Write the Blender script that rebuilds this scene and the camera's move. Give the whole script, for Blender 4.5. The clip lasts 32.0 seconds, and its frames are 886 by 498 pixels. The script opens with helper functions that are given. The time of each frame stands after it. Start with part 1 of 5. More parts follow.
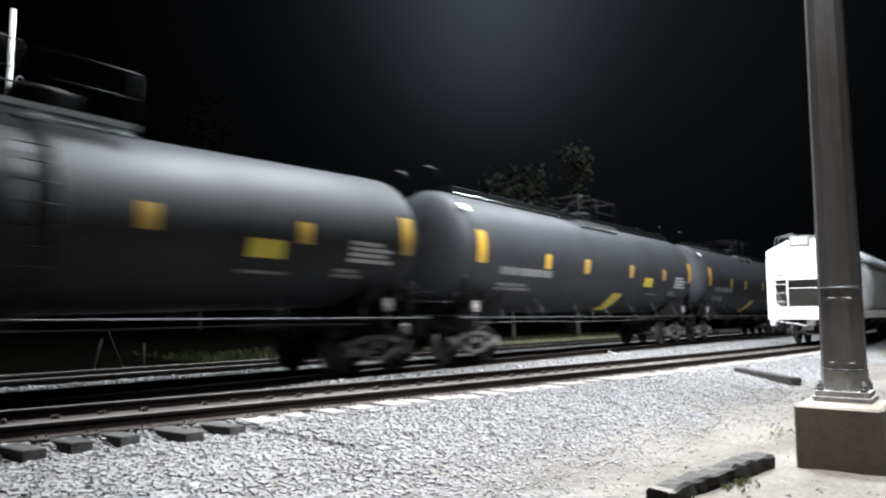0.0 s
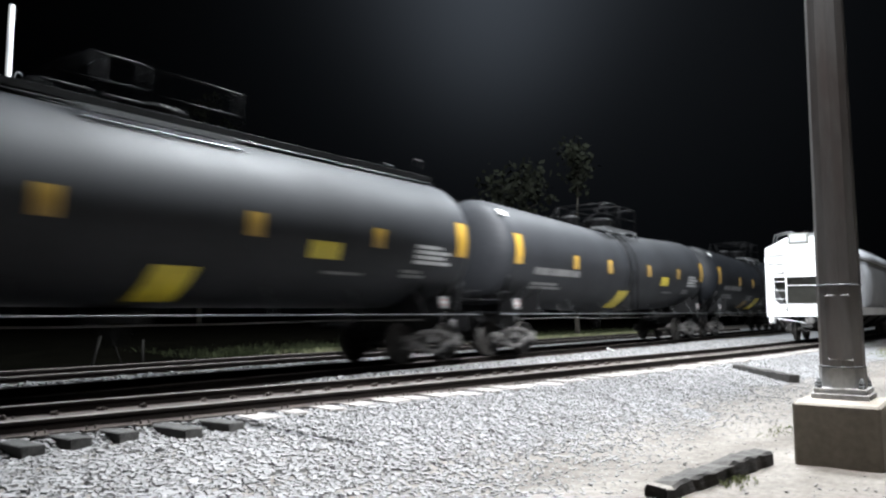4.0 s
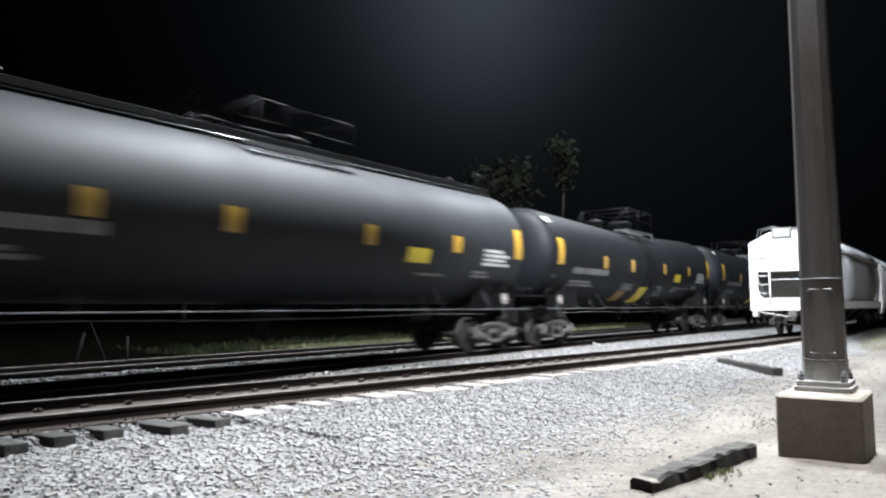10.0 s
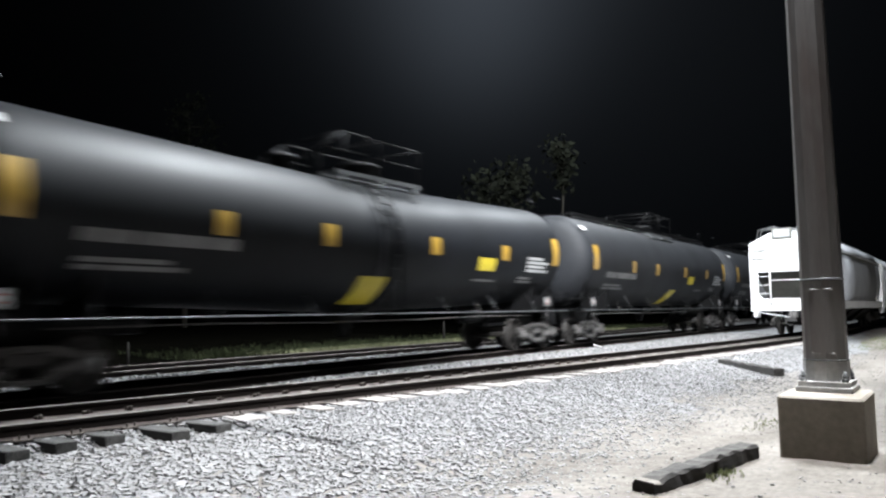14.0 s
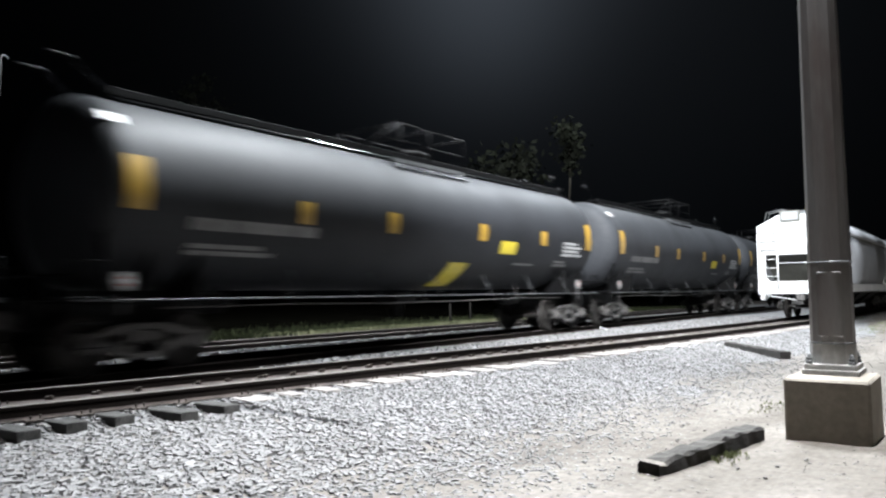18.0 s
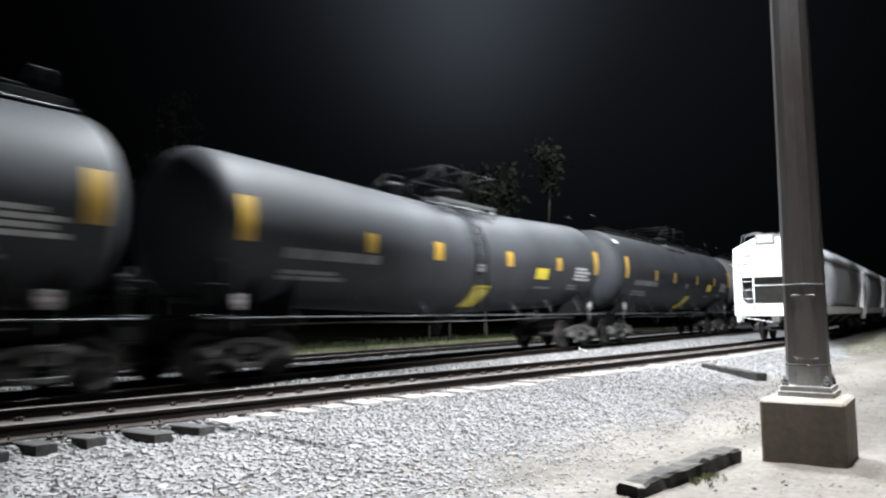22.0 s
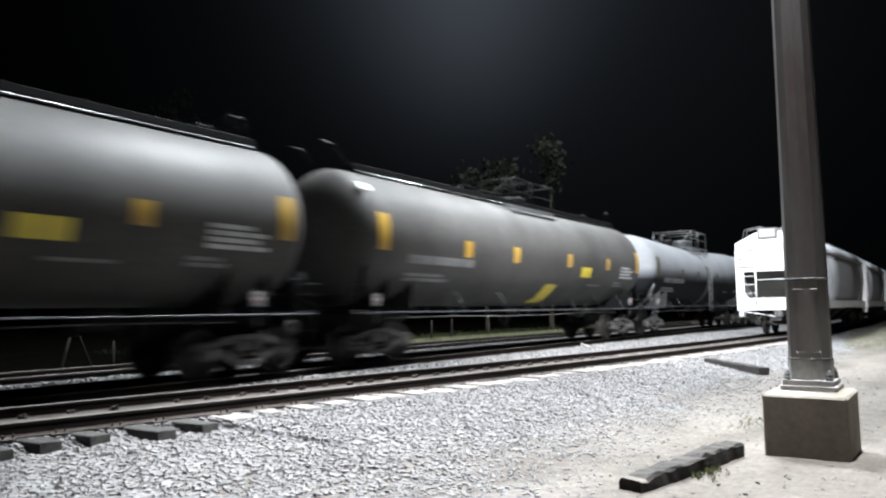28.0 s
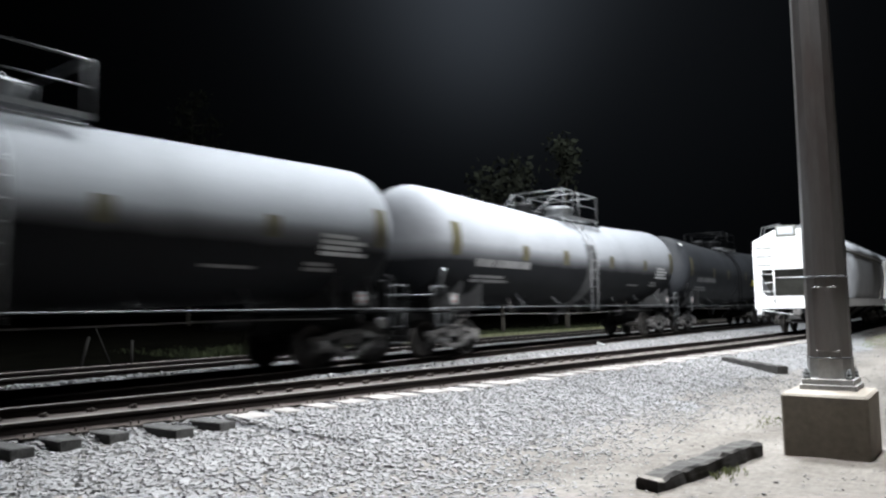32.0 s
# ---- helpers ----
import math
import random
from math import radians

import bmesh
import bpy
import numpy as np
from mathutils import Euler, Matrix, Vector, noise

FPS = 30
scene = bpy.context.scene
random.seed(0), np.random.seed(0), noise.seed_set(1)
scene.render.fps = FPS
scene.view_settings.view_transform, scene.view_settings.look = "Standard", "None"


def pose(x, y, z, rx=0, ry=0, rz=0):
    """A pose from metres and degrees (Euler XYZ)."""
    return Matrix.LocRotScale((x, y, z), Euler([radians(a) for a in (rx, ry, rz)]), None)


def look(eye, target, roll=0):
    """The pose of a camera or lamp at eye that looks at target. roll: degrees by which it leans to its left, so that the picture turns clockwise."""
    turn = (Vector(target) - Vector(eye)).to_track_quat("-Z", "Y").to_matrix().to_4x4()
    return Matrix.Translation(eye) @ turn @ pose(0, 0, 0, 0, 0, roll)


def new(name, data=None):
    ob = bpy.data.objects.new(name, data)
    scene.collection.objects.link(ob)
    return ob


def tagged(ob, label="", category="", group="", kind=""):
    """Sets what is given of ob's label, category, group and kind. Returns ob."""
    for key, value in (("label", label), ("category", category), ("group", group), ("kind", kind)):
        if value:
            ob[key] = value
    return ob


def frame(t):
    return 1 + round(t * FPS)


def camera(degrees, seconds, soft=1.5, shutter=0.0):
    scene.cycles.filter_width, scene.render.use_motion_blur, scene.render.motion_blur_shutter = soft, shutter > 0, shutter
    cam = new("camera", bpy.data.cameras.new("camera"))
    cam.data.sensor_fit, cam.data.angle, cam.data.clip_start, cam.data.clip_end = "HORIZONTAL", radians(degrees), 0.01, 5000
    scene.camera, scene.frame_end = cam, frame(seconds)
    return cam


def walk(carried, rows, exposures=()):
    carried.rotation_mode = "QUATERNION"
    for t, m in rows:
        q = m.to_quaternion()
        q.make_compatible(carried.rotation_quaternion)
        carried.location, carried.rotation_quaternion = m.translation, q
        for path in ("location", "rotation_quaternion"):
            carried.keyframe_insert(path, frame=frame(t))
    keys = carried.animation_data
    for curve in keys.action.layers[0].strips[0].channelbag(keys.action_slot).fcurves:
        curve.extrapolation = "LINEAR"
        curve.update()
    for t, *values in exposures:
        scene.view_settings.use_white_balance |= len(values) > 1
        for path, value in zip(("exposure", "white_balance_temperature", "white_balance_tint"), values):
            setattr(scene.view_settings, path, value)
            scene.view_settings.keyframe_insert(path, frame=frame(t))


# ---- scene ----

# ---------------------------------------------------------------- camera
# x runs along the tracks, y away from the viewer across them, z up from the rail tops
EYE = (0.0, 0.0, 1.17)
cam = camera(63.78, 32.0, soft=2.3, shutter=1.2)
AIM = [  # seconds and the turn of the camera in degrees: tilt, lean, heading
    (0, 95.40, 0.23, -52.45),
    (0.5, 95.34, 0.54, -52.24),
    (1, 95.35, 0.68, -53.15),
    (1.5, 95.21, 0.73, -53.17),
    (2, 95.12, 0.66, -52.78),
    (2.5, 95.15, 0.46, -52.42),
    (3, 95.04, 0.40, -52.35),
    (3.5, 95.16, 0.26, -52.44),
    (5.5, 94.84, -0.02, -52.66),
    (6, 94.81, 0.16, -52.86),
    (6.5, 95.03, 0.29, -53.33),
    (7, 94.89, 0.43, -53.60),
    (7.5, 94.67, 0.44, -53.84),
    (8, 94.61, 0.41, -53.77),
    (8.5, 94.47, 0.46, -53.65),
    (9, 94.65, 0.67, -53.62),
    (9.5, 94.92, 0.60, -53.92),
    (10, 94.76, 0.39, -53.60),
    (10.5, 94.52, 0.35, -53.49),
    (11, 94.56, 0.45, -53.42),
    (11.5, 94.63, 0.52, -53.48),
    (12, 94.81, 0.55, -53.11),
    (12.5, 94.94, 0.70, -53.12),
    (13, 94.97, 0.85, -53.57),
    (13.5, 95.02, 0.85, -53.55),
    (15.5, 94.82, 0.75, -53.92),
    (16, 94.66, 0.47, -54.66),
    (16.5, 94.18, 0.65, -54.64),
    (17, 94.54, 0.15, -54.67),
    (17.5, 94.05, 1.00, -53.19),
    (18, 93.61, 0.75, -53.04),
    (18.5, 94.57, 0.78, -53.76),
    (19, 94.44, 0.72, -55.11),
    (19.5, 94.64, 1.17, -55.52),
    (20, 94.47, 0.86, -55.21),
    (20.5, 94.82, 0.62, -55.45),
    (21, 95.19, 0.48, -54.75),
    (21.5, 95.43, 0.47, -54.34),
    (22, 95.24, 0.49, -54.69),
    (22.5, 95.51, 0.66, -54.72),
    (23, 95.50, 0.87, -55.20),
    (23.5, 95.46, 0.74, -55.38),
    (24, 95.49, 0.68, -55.46),
    (24.5, 95.68, 0.81, -55.71),
    (25, 95.65, 0.92, -56.53),
    (25.5, 95.18, 0.92, -56.51),
    (27.5, 94.99, 0.88, -54.84),
    (28, 94.92, 0.79, -54.52),
    (28.5, 94.94, 0.55, -54.41),
    (29, 94.95, 0.57, -53.83),
    (29.5, 94.99, 0.58, -53.95),
    (30, 95.05, 0.86, -53.85),
    (30.5, 94.61, 0.88, -53.86),
    (31, 94.74, 0.85, -53.66),
    (31.5, 94.92, 0.79, -53.59),
    (32, 94.85, 0.89, -53.30),
]
walk(cam, [(t, pose(*EYE, a, b, c)) for t, a, b, c in AIM], exposures=[(0, 0.02), (30.35, 0.02), (30.85, -0.22), (32, -0.22)])

# ---------------------------------------------------------------- light
world = bpy.data.worlds.new("night")
scene.world = world
world.use_nodes = True


def night_sky(nt):
    """A black night sky with soft round lobes about three directions, painted in for lens flare."""
    n, l = nt.nodes, nt.links
    co = n.new("ShaderNodeTexCoord")
    last = None
    for way, power, gain in (((0.79, 0.40, 0.47), 12.0, 0.0088), ((0.715, 0.47, 0.51), 75.0, 0.052), ((0.775, 0.51, 0.37), 150.0, 0.022)):
        dot = n.new("ShaderNodeVectorMath")
        dot.operation = "DOT_PRODUCT"
        dot.inputs[1].default_value = Vector(way).normalized()
        l.new(co.outputs["Generated"], dot.inputs[0])
        top = n.new("ShaderNodeMath")
        top.operation = "MAXIMUM"
        top.inputs[1].default_value = 0.0
        l.new(dot.outputs["Value"], top.inputs[0])
        p = n.new("ShaderNodeMath")
        p.operation = "POWER"
        p.inputs[1].default_value = power
        l.new(top.outputs[0], p.inputs[0])
        m = n.new("ShaderNodeMath")
        m.operation = "MULTIPLY_ADD"
        m.inputs[1].default_value = gain
        l.new(p.outputs[0], m.inputs[0])
        if last:
            l.new(last, m.inputs[2])
        else:
            m.inputs[2].default_value = 0.0001
        last = m.outputs[0]
    l.new(last, n["Background"].inputs["Strength"])
    n["Background"].inputs["Color"].default_value = (0.70, 0.82, 1.0, 1)


night_sky(world.node_tree)
scene.view_settings.exposure = 0.0


def lamp(name, kind, place, watts, size, colour):
    data = bpy.data.lights.new(name, kind)
    data.energy, data.shadow_soft_size, data.color = watts, size, colour
    ob = new(name, data)
    ob.location = place
    return ob


# the yard's high masts with their rings of lamps over the tracks, and the shielded heads on top of the steel pole, which shine down and along the yard
for x_, z_, watts_ in ((15.5, 18.0, 62000), (38.0, 23.0, 38000)):
    lamp("yard_floodlight", "POINT", (x_, 8.8, z_), watts_, 2.0, (0.89, 0.95, 1.0))


def pole_head(name, at, aim, watts, cone, blend):
    """A shielded head on top of the steel pole."""
    ob = lamp(name, "SPOT", at, watts, 0.25, (0.94, 0.965, 1.0))
    ob.data.spot_size, ob.data.spot_blend = radians(cone), blend
    ob.matrix_basis = look(at, aim)


pole_head("pole_floodlight", (7.6, 1.2, 12.2), (8.0, 2.6, 0.0), 23000, 68, 0.7)
pole_head("pole_floodlight", (8.75, 1.3, 12.3), (29.0, 10.0, 1.5), 47000, 88, 0.9)

# ---------------------------------------------------------------- materials


def material(name, colour, rough=0.6, metal=0.0, grain=(40.0, 0.25), stain=(1.5, 0.3), bump=0.2, spec=0.5, coat=0.0, vary=0.0, island=False, second=None, stretch=None, dents=0.0, polish=0.45):
    """A painted, rusty or stony surface: fine grain, broad stains, relief, and a small change from piece to piece."""
    m = bpy.data.materials.new(name)
    m.use_nodes = True
    n, l = m.node_tree.nodes, m.node_tree.links
    b = n["Principled BSDF"]
    b.inputs["Metallic"].default_value = metal
    b.inputs["Specular IOR Level"].default_value = spec
    b.inputs["Coat Weight"].default_value = coat
    b.inputs["Coat Roughness"].default_value = polish
    co = n.new("ShaderNodeTexCoord")
    src = co.outputs["Object"]
    if stretch:
        mp = n.new("ShaderNodeMapping")
        mp.inputs["Scale"].default_value = stretch
        l.new(src, mp.inputs["Vector"])
        src = mp.outputs["Vector"]
    fine = n.new("ShaderNodeTexNoise")
    fine.inputs["Scale"].default_value, fine.inputs["Detail"].default_value = grain[0], 6
    broad = n.new("ShaderNodeTexNoise")
    broad.inputs["Scale"].default_value, broad.inputs["Detail"].default_value = stain[0], 5
    l.new(src, fine.inputs["Vector"])
    l.new(src, broad.inputs["Vector"])
    r1 = n.new("ShaderNodeMapRange")
    r1.inputs["From Min"].default_value, r1.inputs["From Max"].default_value = 0.3, 0.7
    r1.inputs["To Min"].default_value, r1.inputs["To Max"].default_value = 1 - grain[1], 1 + grain[1]
    l.new(fine.outputs["Fac"], r1.inputs["Value"])
    ramp = n.new("ShaderNodeMapRange")
    ramp.inputs["From Min"].default_value, ramp.inputs["From Max"].default_value = 0.4, 0.66
    l.new(broad.outputs["Fac"], ramp.inputs["Value"])
    mix = n.new("ShaderNodeMix")
    mix.data_type = "RGBA"
    dark = second or tuple(c * (1 - stain[1]) for c in colour)
    mix.inputs["A"].default_value = (*colour, 1)
    mix.inputs["B"].default_value = (*dark, 1)
    l.new(ramp.outputs["Result"], mix.inputs["Factor"])
    mul = n.new("ShaderNodeVectorMath")
    mul.operation = "SCALE"
    l.new(mix.outputs["Result"], mul.inputs[0])
    last = r1.outputs["Result"]
    if vary:
        if island:
            info = n.new("ShaderNodeNewGeometry").outputs["Random Per Island"]
        else:
            info = n.new("ShaderNodeObjectInfo").outputs["Random"]
        rv = n.new("ShaderNodeMapRange")
        rv.inputs["To Min"].default_value, rv.inputs["To Max"].default_value = 1 - vary, 1 + vary
        l.new(info, rv.inputs["Value"])
        mm = n.new("ShaderNodeMath")
        mm.operation = "MULTIPLY"
        l.new(last, mm.inputs[0])
        l.new(rv.outputs["Result"], mm.inputs[1])
        last = mm.outputs[0]
    l.new(last, mul.inputs["Scale"])
    l.new(mul.outputs["Vector"], b.inputs["Base Color"])
    rr = n.new("ShaderNodeMapRange")
    rr.inputs["To Min"].default_value, rr.inputs["To Max"].default_value = max(0.05, rough - 0.09), min(1, rough + 0.09)
    l.new(broad.outputs["Fac"], rr.inputs["Value"])
    l.new(rr.outputs["Result"], b.inputs["Roughness"])
    bp = n.new("ShaderNodeBump")
    bp.inputs["Strength"].default_value, bp.inputs["Distance"].default_value = bump, 0.01
    l.new(fine.outputs["Fac"], bp.inputs["Height"])
    if dents:
        wave = n.new("ShaderNodeTexNoise")
        wave.inputs["Scale"].default_value, wave.inputs["Detail"].default_value = 4.5, 3
        l.new(co.outputs["Object"], wave.inputs["Vector"])
        low = n.new("ShaderNodeBump")
        low.inputs["Strength"].default_value, low.inputs["Distance"].default_value = 1.0, dents
        l.new(wave.outputs["Fac"], low.inputs["Height"])
        l.new(low.outputs["Normal"], bp.inputs["Normal"])
    l.new(bp.outputs["Normal"], b.inputs["Normal"])
    return m


BLACK = material("black tank paint", (0.0165, 0.0177, 0.0203), 0.62, grain=(9, 0.12), stain=(0.5, 0.3), bump=0.02, coat=0.045, polish=0.5, spec=0.168, vary=0.2)
DEEPBLACK = material("deep black tank paint", (0.0065, 0.00732, 0.00898), 0.55, grain=(9, 0.12), stain=(0.5, 0.3), bump=0.02, coat=0.034, polish=0.42, spec=0.113)
GREYBLACK = material("faded dark grey tank paint", (0.0298, 0.0315, 0.0351), 0.62, grain=(9, 0.12), stain=(0.5, 0.3), bump=0.02, coat=0.035, polish=0.45, spec=0.154)
BROWNBLACK = material("dusty dark tank paint", (0.055, 0.0534, 0.0513), 0.62, grain=(9, 0.15), stain=(0.5, 0.35), bump=0.02, coat=0.035, polish=0.45, spec=0.154)
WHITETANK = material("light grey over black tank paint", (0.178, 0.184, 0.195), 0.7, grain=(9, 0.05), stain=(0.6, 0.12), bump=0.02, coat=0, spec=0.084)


def lower_blend(m, low, edge, soft):
    """Blends the lower part of a tank into a second colour, with an uneven, soft boundary at one height."""
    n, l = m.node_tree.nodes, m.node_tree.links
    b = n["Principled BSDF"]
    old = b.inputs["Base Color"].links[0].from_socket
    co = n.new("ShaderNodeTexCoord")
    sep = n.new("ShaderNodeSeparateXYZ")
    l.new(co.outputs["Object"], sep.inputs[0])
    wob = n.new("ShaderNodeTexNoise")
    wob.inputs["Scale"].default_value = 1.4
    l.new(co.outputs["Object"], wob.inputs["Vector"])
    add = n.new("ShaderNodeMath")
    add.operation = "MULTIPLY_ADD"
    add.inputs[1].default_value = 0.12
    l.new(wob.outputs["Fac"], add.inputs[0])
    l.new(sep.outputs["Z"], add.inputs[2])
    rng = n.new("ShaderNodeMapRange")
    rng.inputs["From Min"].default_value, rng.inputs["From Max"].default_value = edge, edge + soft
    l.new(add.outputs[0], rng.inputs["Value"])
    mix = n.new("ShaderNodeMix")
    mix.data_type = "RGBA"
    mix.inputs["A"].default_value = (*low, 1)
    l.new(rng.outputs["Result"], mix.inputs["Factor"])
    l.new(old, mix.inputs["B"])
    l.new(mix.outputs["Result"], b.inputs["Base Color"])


# light grey turns near black over half a metre, below mid-height
lower_blend(WHITETANK, (0.0075, 0.008, 0.0092), 2.44, 0.5)
STEELBLACK = material("black underframe steel", (0.00504, 0.00504, 0.00546), 0.6, grain=(30, 0.3), stain=(2.0, 0.4), bump=0.1, spec=0.2)
TRUCK = material("dusty cast steel", (0.1013, 0.0972, 0.0945), 0.8, grain=(25, 0.35), stain=(2.5, 0.5), bump=0.25, spec=0.25)
WHEEL = material("worn wheel steel", (0.03185, 0.02912, 0.0273), 0.6, metal=0.2, spec=0.25, grain=(25, 0.3), stain=(3, 0.4), bump=0.15)
DARKSTEEL = material("black painted fittings", (0.0042, 0.0042, 0.0045), 0.5, grain=(40, 0.2), stain=(3, 0.3), bump=0.05, spec=0.06)
GALV = material("galvanised grating steel", (0.1004, 0.1032, 0.106), 0.5, metal=0.5, grain=(40, 0.2), stain=(3, 0.25), bump=0.1)
YELLOW = material("yellow reflective sheet", (0.375, 0.224, 0.0272), 0.4, grain=(30, 0.08), stain=(2, 0.2), bump=0.02, coat=0.3, vary=0.1)
LEMON = material("bright yellow paint panel", (0.566, 0.452, 0.0329), 0.5, grain=(30, 0.08), stain=(2, 0.2), bump=0.02)
ORANGE = material("faded orange panel", (0.254, 0.157, 0.0423), 0.6, grain=(30, 0.15), stain=(2, 0.4), bump=0.02)
DIMOLIVE = material("faded olive reflective sheet", (0.04774, 0.04123, 0.01519), 0.6, grain=(30, 0.15), stain=(2, 0.4), bump=0.02)
DARKGREY = material("dark oily stain", (0.02604, 0.02604, 0.02678), 0.6, grain=(6, 0.3), stain=(1.2, 0.5), bump=0.02)
WHITE = material("white lettering paint", (0.414, 0.423, 0.423), 0.5, grain=(40, 0.15), stain=(3, 0.3), bump=0.02)
DIMWHITE = material("worn grey lettering paint", (0.141, 0.141, 0.141), 0.6, grain=(40, 0.2), stain=(3, 0.4), bump=0.02)
RED = material("red placard bar", (0.315, 0.056, 0.042), 0.5, grain=(40, 0.1), stain=(3, 0.2), bump=0.02)
HOPPER = material("white hopper paint", (0.5832, 0.5832, 0.5832), 0.5, grain=(12, 0.05), stain=(0.7, 0.12), bump=0.03)
HOPPERGREY = material("dusty light hopper paint", (0.3, 0.3112, 0.33), 0.55, grain=(12, 0.08), stain=(0.5, 0.25), bump=0.03)
SLOPE = material("dull grey slope sheet", (0.1275, 0.1275, 0.1125), 0.7, grain=(12, 0.1), stain=(1.0, 0.3), bump=0.05)
RAIL = material("rusty rail steel", (0.008866, 0.005642, 0.004433), 0.85, grain=(30, 0.3), stain=(1.5, 0.35), bump=0.25, spec=0.2)
RAILTOP = material("worn rail head", (0.1161, 0.1004, 0.09151), 0.7, metal=0.2, grain=(40, 0.2), stain=(2, 0.35), bump=0.1)
TIE = material("weathered timber tie", (0.03348, 0.03214, 0.03036), 0.9, grain=(6, 0.35), stain=(1.3, 0.45), bump=0.6, vary=0.2, stretch=(8, 1, 8))
DUSTTIE = material("stone-dusted timber tie", (0.217, 0.2015, 0.1891), 0.95, grain=(20, 0.2), stain=(2.5, 0.3), bump=0.5, vary=0.15)
PLATE = material("rusty tie plate", (0.042, 0.0294, 0.0224), 0.8, grain=(30, 0.3), stain=(3, 0.4), bump=0.3, vary=0.2)
STONE = material("crushed grey stone", (0.165, 0.162, 0.161), 0.85, grain=(25, 0.15), stain=(6, 0.2), bump=0.4, vary=0.19, island=True)
BALLAST = material("packed grey ballast", (0.154, 0.154, 0.157), 0.95, grain=(30, 0.35), stain=(11, 0.3), bump=0.8)
SAND = material("pale trodden sand", (0.12, 0.107, 0.0939), 0.95, grain=(14, 0.2), stain=(0.9, 0.2), bump=0.8, second=(0.0778, 0.068, 0.0576), stretch=(0.6, 1.5, 1.0), dents=0.05)
PEBBLE = material("pale small pebbles", (0.126, 0.119, 0.113), 0.9, grain=(25, 0.12), stain=(6, 0.15), bump=0.3, vary=0.4, island=True)
# soil colour near black, standing in for missing lamp light beyond the far track
UNLITSOIL = material("dark leafy soil", (0.00186, 0.001798, 0.001364), 0.95, grain=(9, 0.4), stain=(0.8, 0.4), bump=0.8, spec=0.0)
CONCRETE = material("weathered concrete", (0.215, 0.19, 0.158), 0.9, grain=(18, 0.12), stain=(2.2, 0.22), bump=0.3)
POLESTEEL = material("galvanised pole steel", (0.215, 0.205, 0.2), 0.38, metal=0.6, grain=(10, 0.08), stain=(1.2, 0.3), bump=0.05, second=(0.15, 0.125, 0.115), stretch=(3, 3, 0.5))
PLATESTEEL = material("dull grey base plate", (0.3, 0.297, 0.292), 0.7, metal=0.1, grain=(20, 0.12), stain=(3, 0.2), bump=0.05)
FINES = material("packed rusty track dirt", (0.0496, 0.03968, 0.03534), 0.95, grain=(18, 0.25), stain=(1.6, 0.35), bump=0.6)
DUSTYFOOT = material("dusty rail foot", (0.0806, 0.0651, 0.0589), 0.9, grain=(25, 0.3), stain=(3, 0.5), bump=0.3)
PALELADDER = material("grey painted ladder steel", (0.1488, 0.1519, 0.155), 0.6, grain=(40, 0.2), stain=(3, 0.25), bump=0.05)
TRIM = material("polished edge steel", (0.42, 0.43, 0.44), 0.24, metal=1.0, grain=(40, 0.1), stain=(3, 0.15), bump=0.02)
OLDWOOD = material("dark old timber", (0.01488, 0.0124, 0.01054), 0.9, grain=(5, 0.4), stain=(1.6, 0.5), bump=0.7, stretch=(1, 7, 7))
DUSTWOOD = material("dusty timber top", (0.03472, 0.031, 0.02728), 0.95, grain=(5, 0.35), stain=(1.6, 0.45), bump=0.7, stretch=(1, 7, 7))
PALEWOOD = material("grey weathered stick", (0.01116, 0.01054, 0.00961), 0.95, grain=(10, 0.2), stain=(2, 0.3), bump=0.3, spec=0.03)
WHITEPIPE = material("white painted pipe", (0.4144, 0.4144, 0.4032), 0.6, grain=(20, 0.08), stain=(3, 0.2), bump=0.05)
BARK = material("grey bark", (0.016, 0.0145, 0.012), 0.95, grain=(12, 0.4), stain=(2, 0.4), bump=0.8, spec=0.05)
# leaves and far grass darkened as if out of the lamps' reach
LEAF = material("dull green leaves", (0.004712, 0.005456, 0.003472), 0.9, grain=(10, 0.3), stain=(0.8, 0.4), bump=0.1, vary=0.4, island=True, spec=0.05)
UNLITGRASS = material("dry yellow green grass", (0.01612, 0.01922, 0.0093), 0.9, grain=(10, 0.3), stain=(0.6, 0.4), bump=0.1, vary=0.45, island=True, spec=0.05)
WEED = material("pale yellow green weeds", (0.1178, 0.1333, 0.0527), 0.85, grain=(10, 0.3), stain=(0.6, 0.3), bump=0.1, vary=0.4, island=True)
# the lit copy of the far grass: lamp light put into the colour
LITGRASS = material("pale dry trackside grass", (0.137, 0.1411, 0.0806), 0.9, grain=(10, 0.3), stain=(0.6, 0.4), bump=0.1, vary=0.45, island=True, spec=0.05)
RUBBER = material("black hose rubber", (0.01, 0.01, 0.01), 0.7, grain=(30, 0.2), stain=(3, 0.2), bump=0.05)

# ---------------------------------------------------------------- building tools


def box(bm, x0, x1, y0, y1, z0, z1, bevel=0.0):
    vs = [bm.verts.new((x, y, z)) for x in (x0, x1) for y in (y0, y1) for z in (z0, z1)]
    fs = [(0, 1, 3, 2), (4, 6, 7, 5), (0, 4, 5, 1), (2, 3, 7, 6), (0, 2, 6, 4), (1, 5, 7, 3)]
    faces = [bm.faces.new([vs[i] for i in f]) for f in fs]
    if bevel:
        edges = list({e for f in faces for e in f.edges})
        bmesh.ops.bevel(bm, geom=edges, offset=bevel, segments=1, affect="EDGES")
    return bm


